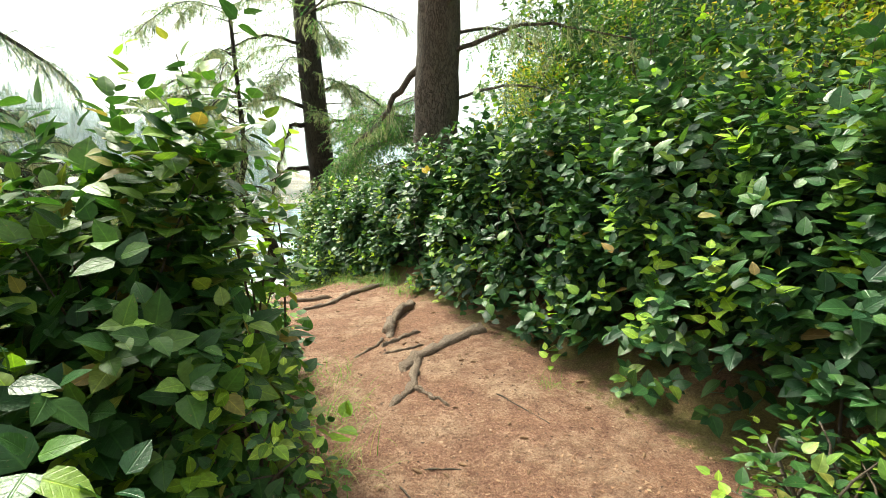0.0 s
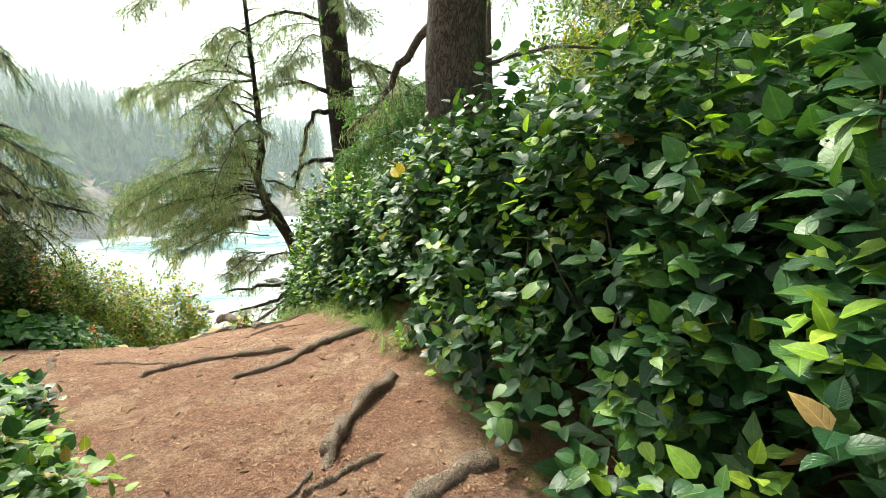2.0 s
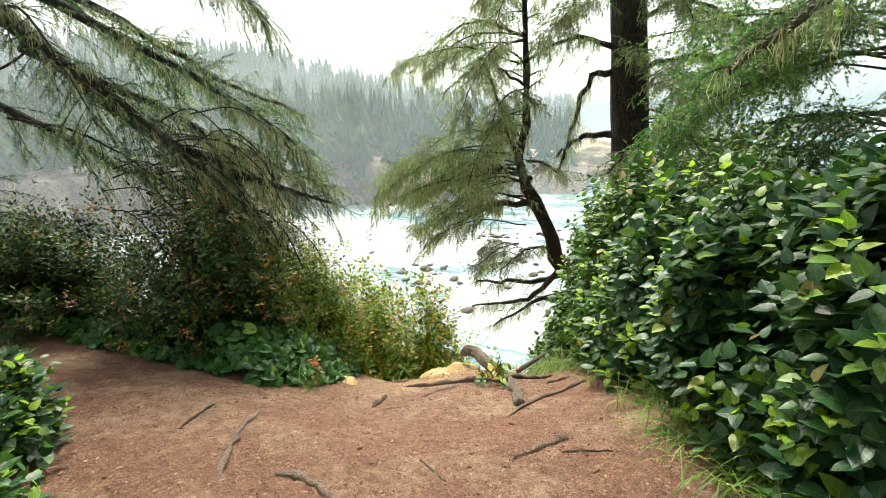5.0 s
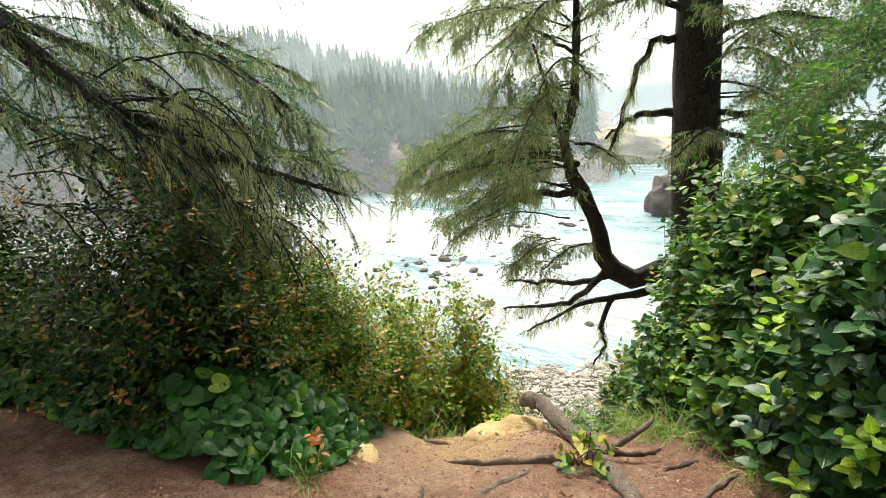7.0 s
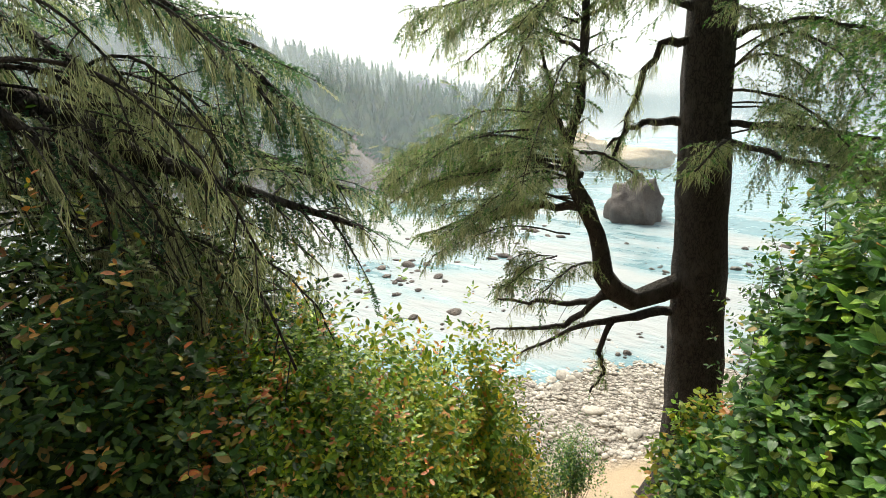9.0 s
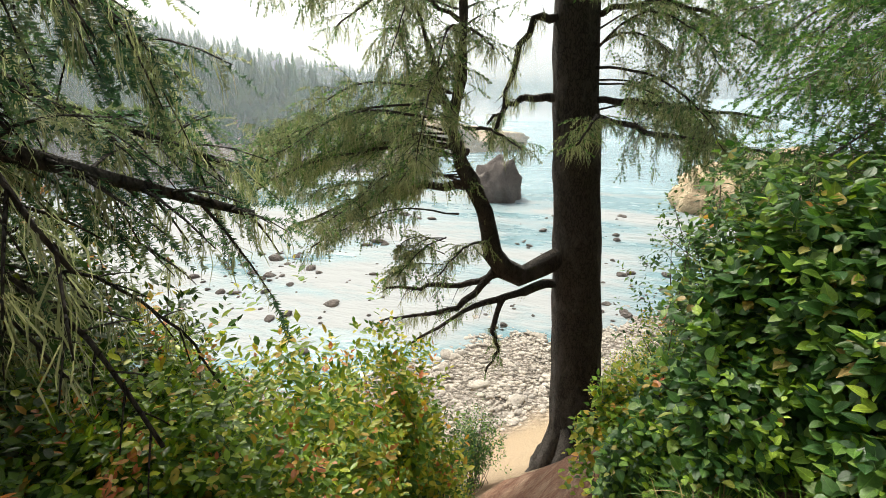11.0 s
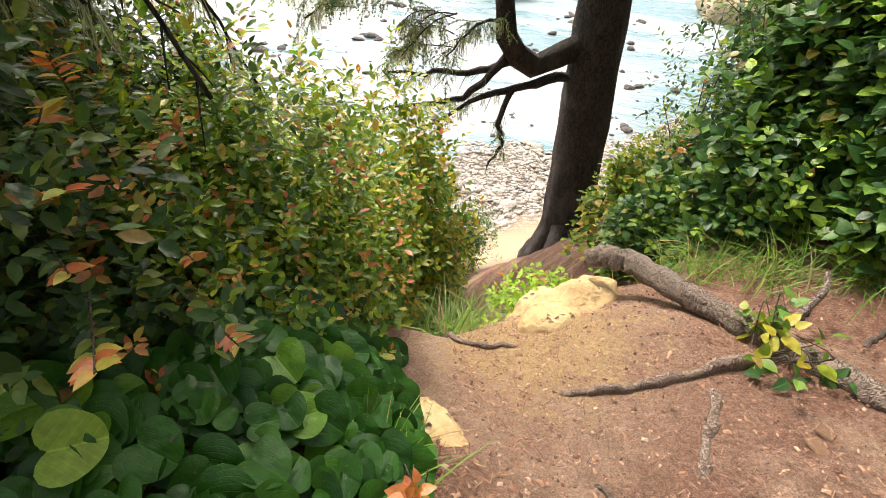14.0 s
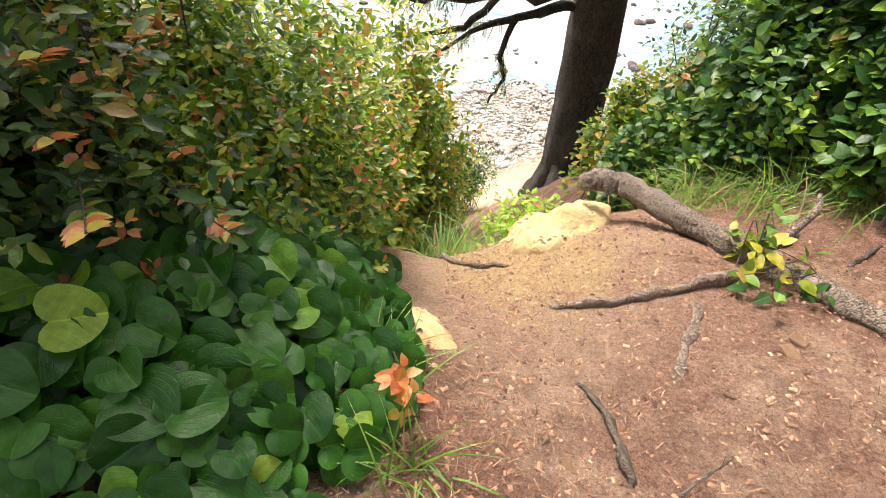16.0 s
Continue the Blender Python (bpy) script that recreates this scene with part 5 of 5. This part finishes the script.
# the leaning dark spruce above the beach
dark_spruce = spruce("dark leaning spruce with crooked lichen-hung limbs above the beach", [(-3.12, 14.05, -6.7), (-3.15, 14.1, -5.4), (-3.45, 14.2, -1.2), (-3.7, 14.25, 1.9), (-3.9, 14.3, 6), (-4.0, 14.3, 12)], [0.85, 0.50, 0.40, 0.36, 0.30, 0.16],
       [([(-3.6, 14.1, -1.75), (-4.25, 13.7, -1.95), (-4.75, 13.2, -1.6), (-4.95, 12.9, -0.9), (-5.2, 12.6, -0.05), (-5.3, 12.6, 0.8), (-5.32, 12.6, 2.4), (-5.35, 12.7, 5.2)], 0.20, 0.05, G(side_length=0.8, start_at=0.5, lichen=0.7, gap=0.13, bare=0.3)),
        ([(-5.2, 12.6, -0.05), (-5.42, 12.3, 1.0), (-5.78, 12.1, 2.25)], 0.06, 0.02, G(side_length=0.5, bare=0.6)),
        ([(-5.1, 12.7, -0.3), (-6.2, 12.95, -0.4), (-6.9, 13.1, -0.6), (-8.7, 13.0, -1.25)], 0.075, 0.015, G(side_length=1.1, lichen=0.8, gap=0.07)),
        ([(-6.4, 13.0, -0.5), (-7.2, 12.7, -0.9), (-8.0, 12.5, -1.5)], 0.04, 0.012, G(side_length=0.8, lichen=0.8, gap=0.09, bare=0.3)),
        ([(-5.15, 12.6, 0.25), (-6.0, 12.8, 0.4), (-7.0, 13.0, 0.25), (-8.6, 13.2, -0.3)], 0.06, 0.012, G(side_length=1.2, lichen=0.8, gap=0.06)),
        ([(-6.0, 12.8, 0.35), (-7.5, 12.2, 0.1), (-8.8, 11.9, -0.5)], 0.035, 0.01, G(side_length=0.9, lichen=0.8, gap=0.07)),
        ([(-5.3, 12.6, 2.1), (-6.3, 12.7, 2.6), (-7.4, 12.8, 2.1)], 0.035, 0.01, G(side_length=0.9, lichen=0.7, gap=0.08)),
        ([(-5.3, 12.6, 3.0), (-6.5, 12.5, 3.4), (-8.2, 12.6, 2.6)], 0.035, 0.01, G(side_length=0.9, lichen=0.7, gap=0.08)),
        ([(-5.3, 12.6, 1.6), (-5.0, 12.0, 1.9), (-4.6, 11.6, 1.6)], 0.025, 0.01, G(side_length=0.6, lichen=0.8)),
        ([(-5.2, 12.6, 0.6), (-4.7, 12.2, 0.6), (-4.2, 12.1, 0.3)], 0.03, 0.01, G(side_length=0.7, lichen=0.8)),
        ([(-4.8, 13.2, -1.3), (-5.1, 12.3, -1.2), (-5.4, 11.7, -1.5)], 0.03, 0.01, G(side_length=0.7, lichen=0.6, gap=0.08)),
        ([(-4.6, 13.4, -1.9), (-5.3, 13.2, -2.2), (-6.1, 13.0, -2.25), (-6.8, 13.0, -2.35)], 0.07, 0.02, G(side_length=0.5, bare=0.75, lichen=0.4)),
        ([(-4.75, 13.3, -1.8), (-5.3, 13.0, -2.5), (-6.0, 12.9, -2.75), (-6.9, 12.9, -3.0)], 0.07, 0.015, G(side_length=0.5, bare=0.8, lichen=0.4)),
        ([(-3.75, 14.1, -2.35), (-4.5, 13.3, -2.35), (-5.2, 13.0, -2.6), (-6.3, 12.9, -3.4)], 0.095, 0.02, G(side_length=0.5, bare=0.8, lichen=0.4, start_at=0.5)),
        ([(-4.6, 13.2, -2.35), (-4.75, 13.0, -2.9), (-4.65, 12.95, -3.3), (-4.85, 12.95, -3.8)], 0.05, 0.015, G(side_length=0.35, bare=0.8, lichen=0.5)),
        ([(-3.9, 14.2, 1.05), (-4.6, 13.9, 1.0), (-5.1, 13.8, 0.6)], 0.07, 0.02, G(side_length=0.4, bare=0.9, lichen=0.4)),
        ([(-3.9, 14.2, 2.3), (-4.4, 13.9, 2.2), (-4.75, 13.8, 1.2), (-5.0, 13.7, 0.3)], 0.07, 0.025, G(side_length=0.5, bare=0.7, lichen=0.6)),
        ([(-3.8, 14.2, 2.7), (-4.7, 13.7, 3.0), (-5.9, 13.5, 2.6)], 0.06, 0.015, G(side_length=1.0, lichen=0.7)),
        ([(-3.3, 14.1, 1.0), (-2.4, 13.8, 0.95), (-0.9, 13.4, 0.7)], 0.05, 0.012, G(side_length=0.9, lichen=0.9, gap=0.045, bare=0.2)),
        ([(-3.3, 14.0, 0.75), (-2.3, 13.0, 0.5), (-0.9, 12.3, 0.35)], 0.05, 0.012, G(side_length=1.0, lichen=0.9, gap=0.045, bare=0.2)),
        ([(-3.3, 13.9, 0.7), (-3.3, 13.0, 0.75), (-3.55, 12.4, 0.4)], 0.035, 0.012, G(side_length=0.6, lichen=0.9, gap=0.06)),
        ([(-3.5, 14.2, 2.3), (-2.4, 13.9, 2.4), (-1.1, 13.6, 1.7)], 0.05, 0.012, G(side_length=0.9, lichen=0.7)),
        ([(-3.6, 14.2, 3.2), (-2.6, 13.6, 3.3), (-1.5, 13.2, 2.6)], 0.05, 0.012, G(side_length=0.9, lichen=0.7)),
        ([(-3.7, 14.2, 4.4), (-4.9, 13.6, 4.6), (-6.4, 13.2, 3.9)], 0.05, 0.012, G(side_length=1.1)),
        ([(-3.7, 14.2, 5.4), (-2.5, 13.8, 5.5), (-1.0, 13.5, 4.9)], 0.05, 0.012, G(side_length=1.1)),
        ([(-3.8, 14.2, 6.8), (-4.0, 12.9, 6.9), (-4.2, 11.6, 6.3)], 0.05, 0.012, G(side_length=1.1))]
       + whorl(lambda z: (-5.3, 12.62), -0.9, 0.6, 9, 1.0, 2.6, 130, 260, 1) + whorl(lambda z: (-5.32, 12.62), 0.8, 5.0, 18, 1.2, 2.8, 110, 290, 2)
       + whorl(lambda z: (-3.55, 14.2), 0.4, 3.6, 10, 1.6, 3.0, -75, 30, 3) + whorl(lambda z: (-3.8, 14.2), 2.6, 7.0, 9, 1.5, 2.8, 100, 320, 4) + whorl(lambda z: (-5.5, 12.8), -0.7, 1.2, 7, 2.4, 3.6, 160, 215, 15, 0.04, 0.18) + whorl(lambda z: (-5.6, 12.9), -2.6, -1.2, 5, 0.7, 1.3, 150, 260, 5, 0.018),
       BARK_DARK, (NEEDLE, NEEDLE_PALE, NEEDLE_PALE, NEEDLE_PALE), 2, 0.30, twig=0.16)
for k, (dx, dy) in enumerate(((-0.9, -0.5), (-0.35, -1.2), (0.55, -1.0), (0.95, 0.1))):
    x, y = -3.12 + dx, 14.05 + dy
    pts = [(-3.13 + dx * 0.25, 14.05 + dy * 0.25, -5.5), (-3.12 + dx * 0.6, 14.05 + dy * 0.6, float(ground_z(-3.12 + dx * 0.6, 14.05 + dy * 0.6)) + 0.2), (x, y, float(ground_z(x, y)) - 0.1)]
    part("root_flare", tube_mesh("root_flare", [tube(smooth_line(pts, 10), np.linspace(0.26, 0.09, 10), 9, 0.2, k)]), BARK_DARK, dark_spruce)
# the spruce whose boughs hang in over the thicket
spruce("old spruce with mossy drooping boughs over the thicket", [(-8.4, 4.0, -1.2), (-8.3, 4.0, 1), (-8.2, 4.0, 5), (-8.2, 4.0, 11)], [0.5, 0.36, 0.3, 0.15],
       [([(-8.2, 4.0, 3.4), (-6.9, 4.5, 2.85), (-6.07, 4.89, 2.4), (-5.35, 5.72, 1.40), (-4.95, 6.09, 1.02), (-4.45, 6.7, 0.68)], 0.13, 0.014, G(side_length=0.75, gap=0.05, lichen=0.7, bare=0.25, droop=0.25)),
        ([(-6.3, 4.8, 2.5), (-5.5, 5.2, 1.9), (-5.1, 5.6, 1.3), (-4.8, 6.0, 0.75)], 0.05, 0.01, G(side_length=0.75, gap=0.05, lichen=0.8, bare=0.6, droop=0.35)),
        ([(-8.2, 4.0, 4.4), (-6.6, 5.2, 3.8), (-5.5, 6.1, 3.0), (-5.0, 6.6, 2.4)], 0.06, 0.012, G(side_length=0.9, gap=0.05, lichen=0.8)),
        ([(-8.2, 4.0, 2.6), (-7.0, 5.2, 1.6), (-6.2, 6.0, 0.9), (-5.6, 6.6, 0.5)], 0.06, 0.012, G(side_length=0.8, gap=0.05, lichen=1.0, bare=0.2)),
        ([(-8.2, 4.0, 3.8), (-7.4, 5.8, 3.0), (-7.0, 7.0, 2.2), (-6.4, 8.0, 1.6)], 0.06, 0.012, G(side_length=0.9, gap=0.05, lichen=0.8)),
        ([(-8.2, 4.0, 2.0), (-7.2, 4.2, 1.3), (-6.2, 4.6, 0.8)], 0.05, 0.012, G(side_length=0.8, gap=0.045, lichen=1.0)),
        ([(-8.2, 4.0, 5.4), (-6.8, 4.4, 5.0), (-5.4, 5.0, 4.2)], 0.06, 0.012, G(side_length=1.0)),
        ([(-8.2, 4.0, 6.6), (-8.8, 5.4, 6.4), (-9.4, 6.6, 5.8)], 0.06, 0.012, G(side_length=1.0)),
        ([(-8.2, 4.0, 6.9), (-7.4, 2.7, 6.7), (-6.8, 1.6, 6.1)], 0.06, 0.012, G(side_length=1.0))]
       + whorl(lambda z: (-8.2, 4.0), 1.5, 5.5, 6, 2.4, 3.6, -15, 75, 6, 0.05, 0.35) + whorl(lambda z: (-6.3, 4.9), 1.6, 2.8, 3, 1.0, 1.7, 0, 80, 7, 0.025, 0.4)
       + [([(-6.3, 4.9, 2.8), (-5.5, 5.7, 2.1), (-4.98, 6.25, 1.6), (-4.62, 6.6, 1.15)], 0.04, 0.008, G(side_length=0.65, gap=0.03, lichen=0.9, droop=0.2)),
          ([(-6.4, 5.1, 2.2), (-5.7, 5.9, 1.6), (-5.2, 6.4, 1.15), (-4.7, 6.9, 0.8)], 0.04, 0.008, G(side_length=0.75, gap=0.025, lichen=0.9, droop=0.2, bare=0.2))]
       + whorl(lambda z: (-5.6, 5.7), 0.2, 1.4, 90, 0.5, 0.85, 10, 85, 9, 0.010, 0.5, 0.24, bare=1.0),
       BARK_DARK, (NEEDLE_SHADED, NEEDLE_SHADED, NEEDLE_SHADED, NEEDLE_PALE), 3, 0.15, twig=0.13, template=TWIG_NEAR)
# the young spruce beyond the bank
limbs = whorl(lambda z: (0.2, 10.2), 0.0, 2.9, 26, 1.6, 2.7, 150, 235, 8, 0.025, 0.2)
spruce("young spruce with fresh green flat boughs beyond the bank", [(0.2, 10.2, -0.9), (0.2, 10.2, 1.5), (0.2, 10.2, 3.8)], [0.14, 0.1, 0.03], limbs, BARK, NEEDLE, 4, 0.14)

# ---- roots, log and rocks ----


def root_strand(points, r0, r1, label, name="tree_root", category="root", material=None, sink=0.35, lift=0.0, seed=0, group="roots crossing the trail"):
    line = smooth_line([(x, y, 0) for x, y in points], 6 * len(points))
    rng = np.random.default_rng(700 + seed)
    line[:, :2] += rng.normal(0, r0 * 0.3, (len(line), 2))
    rad = 0.85 * np.linspace(r0, r1, len(line)) * (1 + 0.25 * np.sin(np.arange(len(line)) * 1.3 + seed))
    line[:, 2] = ground_z(line[:, 0], line[:, 1]) + rad * (1 - 2 * sink) + lift
    line[0, 2] -= rad[0] * 1.2
    line[-1, 2] -= rad[-1] * 1.4
    ob = part(name, tube_mesh(name, [tube(line, rad, 9, 0.42, seed)]), material or ROOT)
    return tagged(ob, label, category, group)


ROOTS = (([(-2.08, 4.3), (-1.94, 4.56), (-1.52, 4.66), (-1.22, 4.8)], 0.03, 0.032), ([(-1.38, 4.27), (-1.19, 4.43), (-1.08, 4.74), (-0.96, 4.98), (-0.72, 5.25)], 0.022, 0.055), ([(-2.78, 4.71), (-2.55, 4.75), (-2.05, 4.67)], 0.025, 0.015),
         ([(-2.90, 4.48), (-3.2, 4.74), (-3.47, 5.07)], 0.022, 0.014), ([(-0.43, 3.39), (-0.44, 3.68), (-0.30, 4.25)], 0.05, 0.055), ([(-0.28, 2.8), (-0.19, 2.99), (0.01, 3.2), (0.32, 3.5)], 0.03, 0.05), ([(-0.46, 3.2), (-0.35, 3.32), (-0.2, 3.48)], 0.018, 0.02),
         ([(-3.05, 6.14), (-2.93, 6.5)], 0.015, 0.02), ([(-1.9, 5.42), (-1.74, 5.77)], 0.015, 0.02), ([(-2.23, 5.98), (-2.17, 6.5), (-2.02, 6.98)], 0.016, 0.022), ([(-4.33, 7.35), (-3.91, 6.73), (-3.62, 6.66)], 0.018, 0.018),
         ([(-0.31, 2.38), (-0.2, 2.62), (-0.19, 2.99)], 0.02, 0.03), ([(-0.2, 2.6), (0.02, 2.4)], 0.02, 0.012), ([(-0.42, 3.05), (-0.28, 3.12), (-0.16, 3.2)], 0.012, 0.01), ([(-0.62, 3.0), (-0.5, 3.2), (-0.47, 3.35)], 0.012, 0.016),
         ([(-3.43, 6.39), (-3.13, 6.49), (-2.72, 6.72)], 0.016, 0.034))
for i, (pts, r0, r1) in enumerate(ROOTS):
    root_strand(pts, r0, r1, "worn grey-brown tree root crossing the trail", seed=i)
STICKS = (([(-3.32, 6.03), (-3.25, 5.93), (-3.19, 5.75)], 0.010, 0.016), ([(-1.0, 2.95), (-0.85, 2.93)], 0.012, 0.01), ([(-0.1, 1.85), (0.08, 1.86)], 0.006, 0.005), ([(-0.2, 1.75), (-0.05, 1.55)], 0.006, 0.004), ([(0.3, 2.5), (0.55, 2.2)], 0.005, 0.004),
          ([(-1.7, 5.6), (-1.5, 5.75)], 0.007, 0.005), ([(-2.3, 5.2), (-2.05, 5.1)], 0.006, 0.004), ([(-3.5, 4.6), (-3.7, 4.9)], 0.01, 0.008), ([(-2.7, 6.9), (-2.5, 7.05), (-2.42, 7.2)], 0.02, 0.012), ([(-2.35, 6.9), (-2.2, 7.05)], 0.012, 0.01), ([(-3.1, 5.75), (-2.95, 5.9)], 0.004, 0.003))
for i, (pts, r0, r1) in enumerate(STICKS):
    root_strand(pts, r0, r1, "dry fallen twig lying on the trail", "fallen_twig", "twig", TWIG, 0.1, 0.0, 40 + i, "twigs on the trail")

# the thick grey root that edges the step
LOG_LINE = [(-3.38, 7.22, -0.86), (-3.30, 7.20, -0.80), (-3.18, 7.16, -0.78), (-2.96, 7.0, -0.76), (-2.75, 6.84, -0.73), (-2.55, 6.66, -0.70), (-2.38, 6.45, -0.69), (-2.25, 6.2, -0.68)]
line = smooth_line(LOG_LINE, 40)
line[:, 2] = np.maximum(line[:, 2], ground_z(line[:, 0], line[:, 1]) + 0.02)
line[:, :2] += RNG.normal(0, 0.006, (40, 2))
log_root = thing("log", LOG_LINE[2], "thick weathered grey log-like root edging the sandstone step", "log")
part("bark", tube_mesh("bark", [tube(line, np.interp(np.linspace(0, 1, 40), [0, 0.1, 0.25, 0.7, 1], [0.036, 0.044, 0.045, 0.042, 0.036]), 14, 0.32, 5)]), LOG, log_root)
part("knot", tube_mesh("knot", [tube(smooth_line([(-2.62, 6.9, -0.70), (-2.5, 7.05, -0.62), (-2.47, 7.15, -0.60)], 8), np.linspace(0.02, 0.010, 8), 8, 0.2, 6)]), LOG, log_root)

rock_lump("sandstone_rock", (-3.38, 7.0, -1.24), (0.36, 0.29, 0.32), SANDSTONE, "pitted yellow sandstone boulder at the trail's step", 0.7, 5, 0.22)
rock_lump("sandstone_ledge", (-3.76, 6.04, -0.76), (0.07, 0.2, 0.05), SANDSTONE, "mossy sandstone edge beside the broad leaves", 3.1, 4, 0.3)

# ---- litter on the trail ----


def on_trail(x, y):
    d = 0.863 * (x - 0.1) + 0.505 * (y - 3.8)
    left = np.interp(y, [-1, 1.7, 2.8, 3.6, 4.2, 5.4, 6.2, 7.2], [-0.35, -0.4, -0.85, -2.2, -4.3, -3.95, -3.8, -4.0])
    return (d < 0.08) & (x > left) & (y < 7.3)


def cone_shape():
    v, f = [], []
    rs = np.random.default_rng(4)
    for i in range(9):
        t = i / 8
        r = 0.5 * math.sin(math.pi * min(0.12 + 0.86 * t, 1)) ** 0.7 * (1.1 if i % 2 else 0.85)
        for k in range(8):
            a = math.pi * 2 * (k + 0.5 * (i % 2)) / 8
            q = r * rs.uniform(0.9, 1.15)
            v.append((q * math.cos(a), t * 2.2 - 1.1, q * math.sin(a)))
    for i in range(8):
        for k in range(8):
            a, b = i * 8 + k, i * 8 + (k + 1) % 8
            f += [(a, b, b + 8), (a, b + 8, a + 8)]
    return np.array(v), np.array(f)


cone_mesh = mesh_of("spruce_cone", *cone_shape())
cone_mesh.materials.append(CONE)
made = 0
while made < 130:
    x, y = RNG.uniform(-4, 1.3), RNG.uniform(0.8, 6.4)
    if not on_trail(x, y) or (y > 3.8 and RNG.random() < 0.6):
        continue
    s = RNG.uniform(0.011, 0.019)
    ob = new("spruce_cone", cone_mesh)
    ob.location, ob.rotation_euler, ob.scale = (x, y, float(ground_z(x, y)) + s * 0.3), (RNG.uniform(-0.2, 0.2), 0, RNG.uniform(0, 6.3)), (s, s * RNG.uniform(0.8, 1.3), s)
    tagged(ob, "small brown spruce cone lying on the needle litter", "cone", "cones on the trail")
    made += 1
chip_mesh = mesh_of("bark_chip", [(-1, -0.6, 0), (0.9, -0.7, 0.1), (1.1, 0.5, 0.0), (-0.7, 0.7, 0.12), (-0.8, -0.5, 0.25), (0.8, -0.55, 0.32), (0.95, 0.42, 0.25), (-0.6, 0.55, 0.34)],
                    [(0, 3, 2, 1), (4, 5, 6, 7), (0, 1, 5, 4), (1, 2, 6, 5), (2, 3, 7, 6), (3, 0, 4, 7)], False)
chip_mesh.materials.append(CONE)
for x, y, s in ((-2.72, 6.31, 0.035), (-2.68, 6.38, 0.03), (-1.76, 3.85, 0.04), (-3.0, 5.6, 0.02), (-2.0, 4.1, 0.03), (-1.3, 3.9, 0.03), (-0.9, 4.6, 0.03), (0.1, 3.0, 0.02), (-3.35, 5.75, 0.018), (-1.8, 4.05, 0.02), (-2.5, 4.2, 0.02), (-0.75, 3.6, 0.02)):
    ob = new("bark_chip", chip_mesh)
    ob.location, ob.rotation_euler, ob.scale = (x, y, float(ground_z(x, y)) + 0.004), (0.1, 0.05, RNG.uniform(0, 6.3)), (s, s, s * 0.6)
    tagged(ob, "flat brown chip of fallen bark on the trail", "bark", "bark chips on the trail")
xy = np.stack([RNG.uniform(-4.3, 1.4, 75000), RNG.uniform(0.6, 7.2, 75000)], 1)
xy = xy[on_trail(xy[:, 0], xy[:, 1])]
n = len(xy)
a = RNG.uniform(0, 6.28, n)
flake = (np.array([(-0.5, -0.35, 0), (0.45, -0.5, 0.1), (0.6, 0.4, 0), (-0.35, 0.5, 0.16), (0.05, 0.0, 0.26)]), np.array([(0, 1, 4), (1, 2, 4), (2, 3, 4), (3, 0, 4)]))
p = np.stack([xy[:, 0], xy[:, 1], ground_z(xy[:, 0], xy[:, 1]) + 0.002], 1)
fr = bases(np.stack([np.cos(a), np.sin(a), RNG.normal(0, 0.15, n)], 1), np.tile(np.array([[0, 0, 1.0]]), (n, 1)))
q = 0.0035 + 0.010 * RNG.random(n) ** 4
v, f = scatter(flake, p, fr, np.stack([q, q * RNG.uniform(0.8, 2.2, n), q], 1))
m, nt, pb = start("litter_flakes")
nt.links.new(ramp(nt, varied(nt), [(0.0, (0.06, 0.03, 0.018)), (0.4, (0.24, 0.12, 0.07)), (0.8, (0.36, 0.20, 0.12)), (1.0, (0.48, 0.33, 0.22))]), pb.inputs["Base Color"])
pb.inputs["Roughness"].default_value = 0.85
tagged(part("litter_flakes", mesh_of("litter_flakes", v, f, False), m), "small brown bark flakes and grit on the trail", "litter", kind="stuff")
xy = np.stack([RNG.uniform(-4.4, 1.4, 120000), RNG.uniform(0.4, 7.3, 120000)], 1)
xy = xy[on_trail(xy[:, 0], xy[:, 1])]
keep = RNG.random(len(xy)) < 0.35 + 0.65 * (np.sin(xy[:, 0] * 2.1 + 1) * np.sin(xy[:, 1] * 1.7) > -0.1)
xy = xy[keep]
n = len(xy)
a = RNG.uniform(0, 6.28, n)
needle_bits = (np.array([(-0.04, 0, 0), (0.04, 0, 0), (0.03, 1, 0.08), (-0.03, 1, 0.08)]), np.array([(0, 1, 2, 3)]))
p = np.stack([xy[:, 0], xy[:, 1], ground_z(xy[:, 0], xy[:, 1]) + 0.004], 1)
fr = bases(np.stack([np.cos(a), np.sin(a), RNG.uniform(0.0, 0.15, n)], 1), np.tile(np.array([[0, 0, 1.0]]), (n, 1)))
v, f = scatter(needle_bits, p, fr, RNG.uniform(0.012, 0.032, n))
m, nt, pb = start("fallen_needles")
nt.links.new(ramp(nt, varied(nt), [(0.0, (0.08, 0.035, 0.02)), (0.55, (0.30, 0.14, 0.08)), (0.9, (0.42, 0.24, 0.14)), (1.0, (0.54, 0.36, 0.23))]), pb.inputs["Base Color"])
pb.inputs["Roughness"].default_value = 0.8
tagged(part("needle_litter", mesh_of("needle_litter", v, f, False), m), "fallen brown spruce needles strewn over the trail", "litter", kind="stuff")
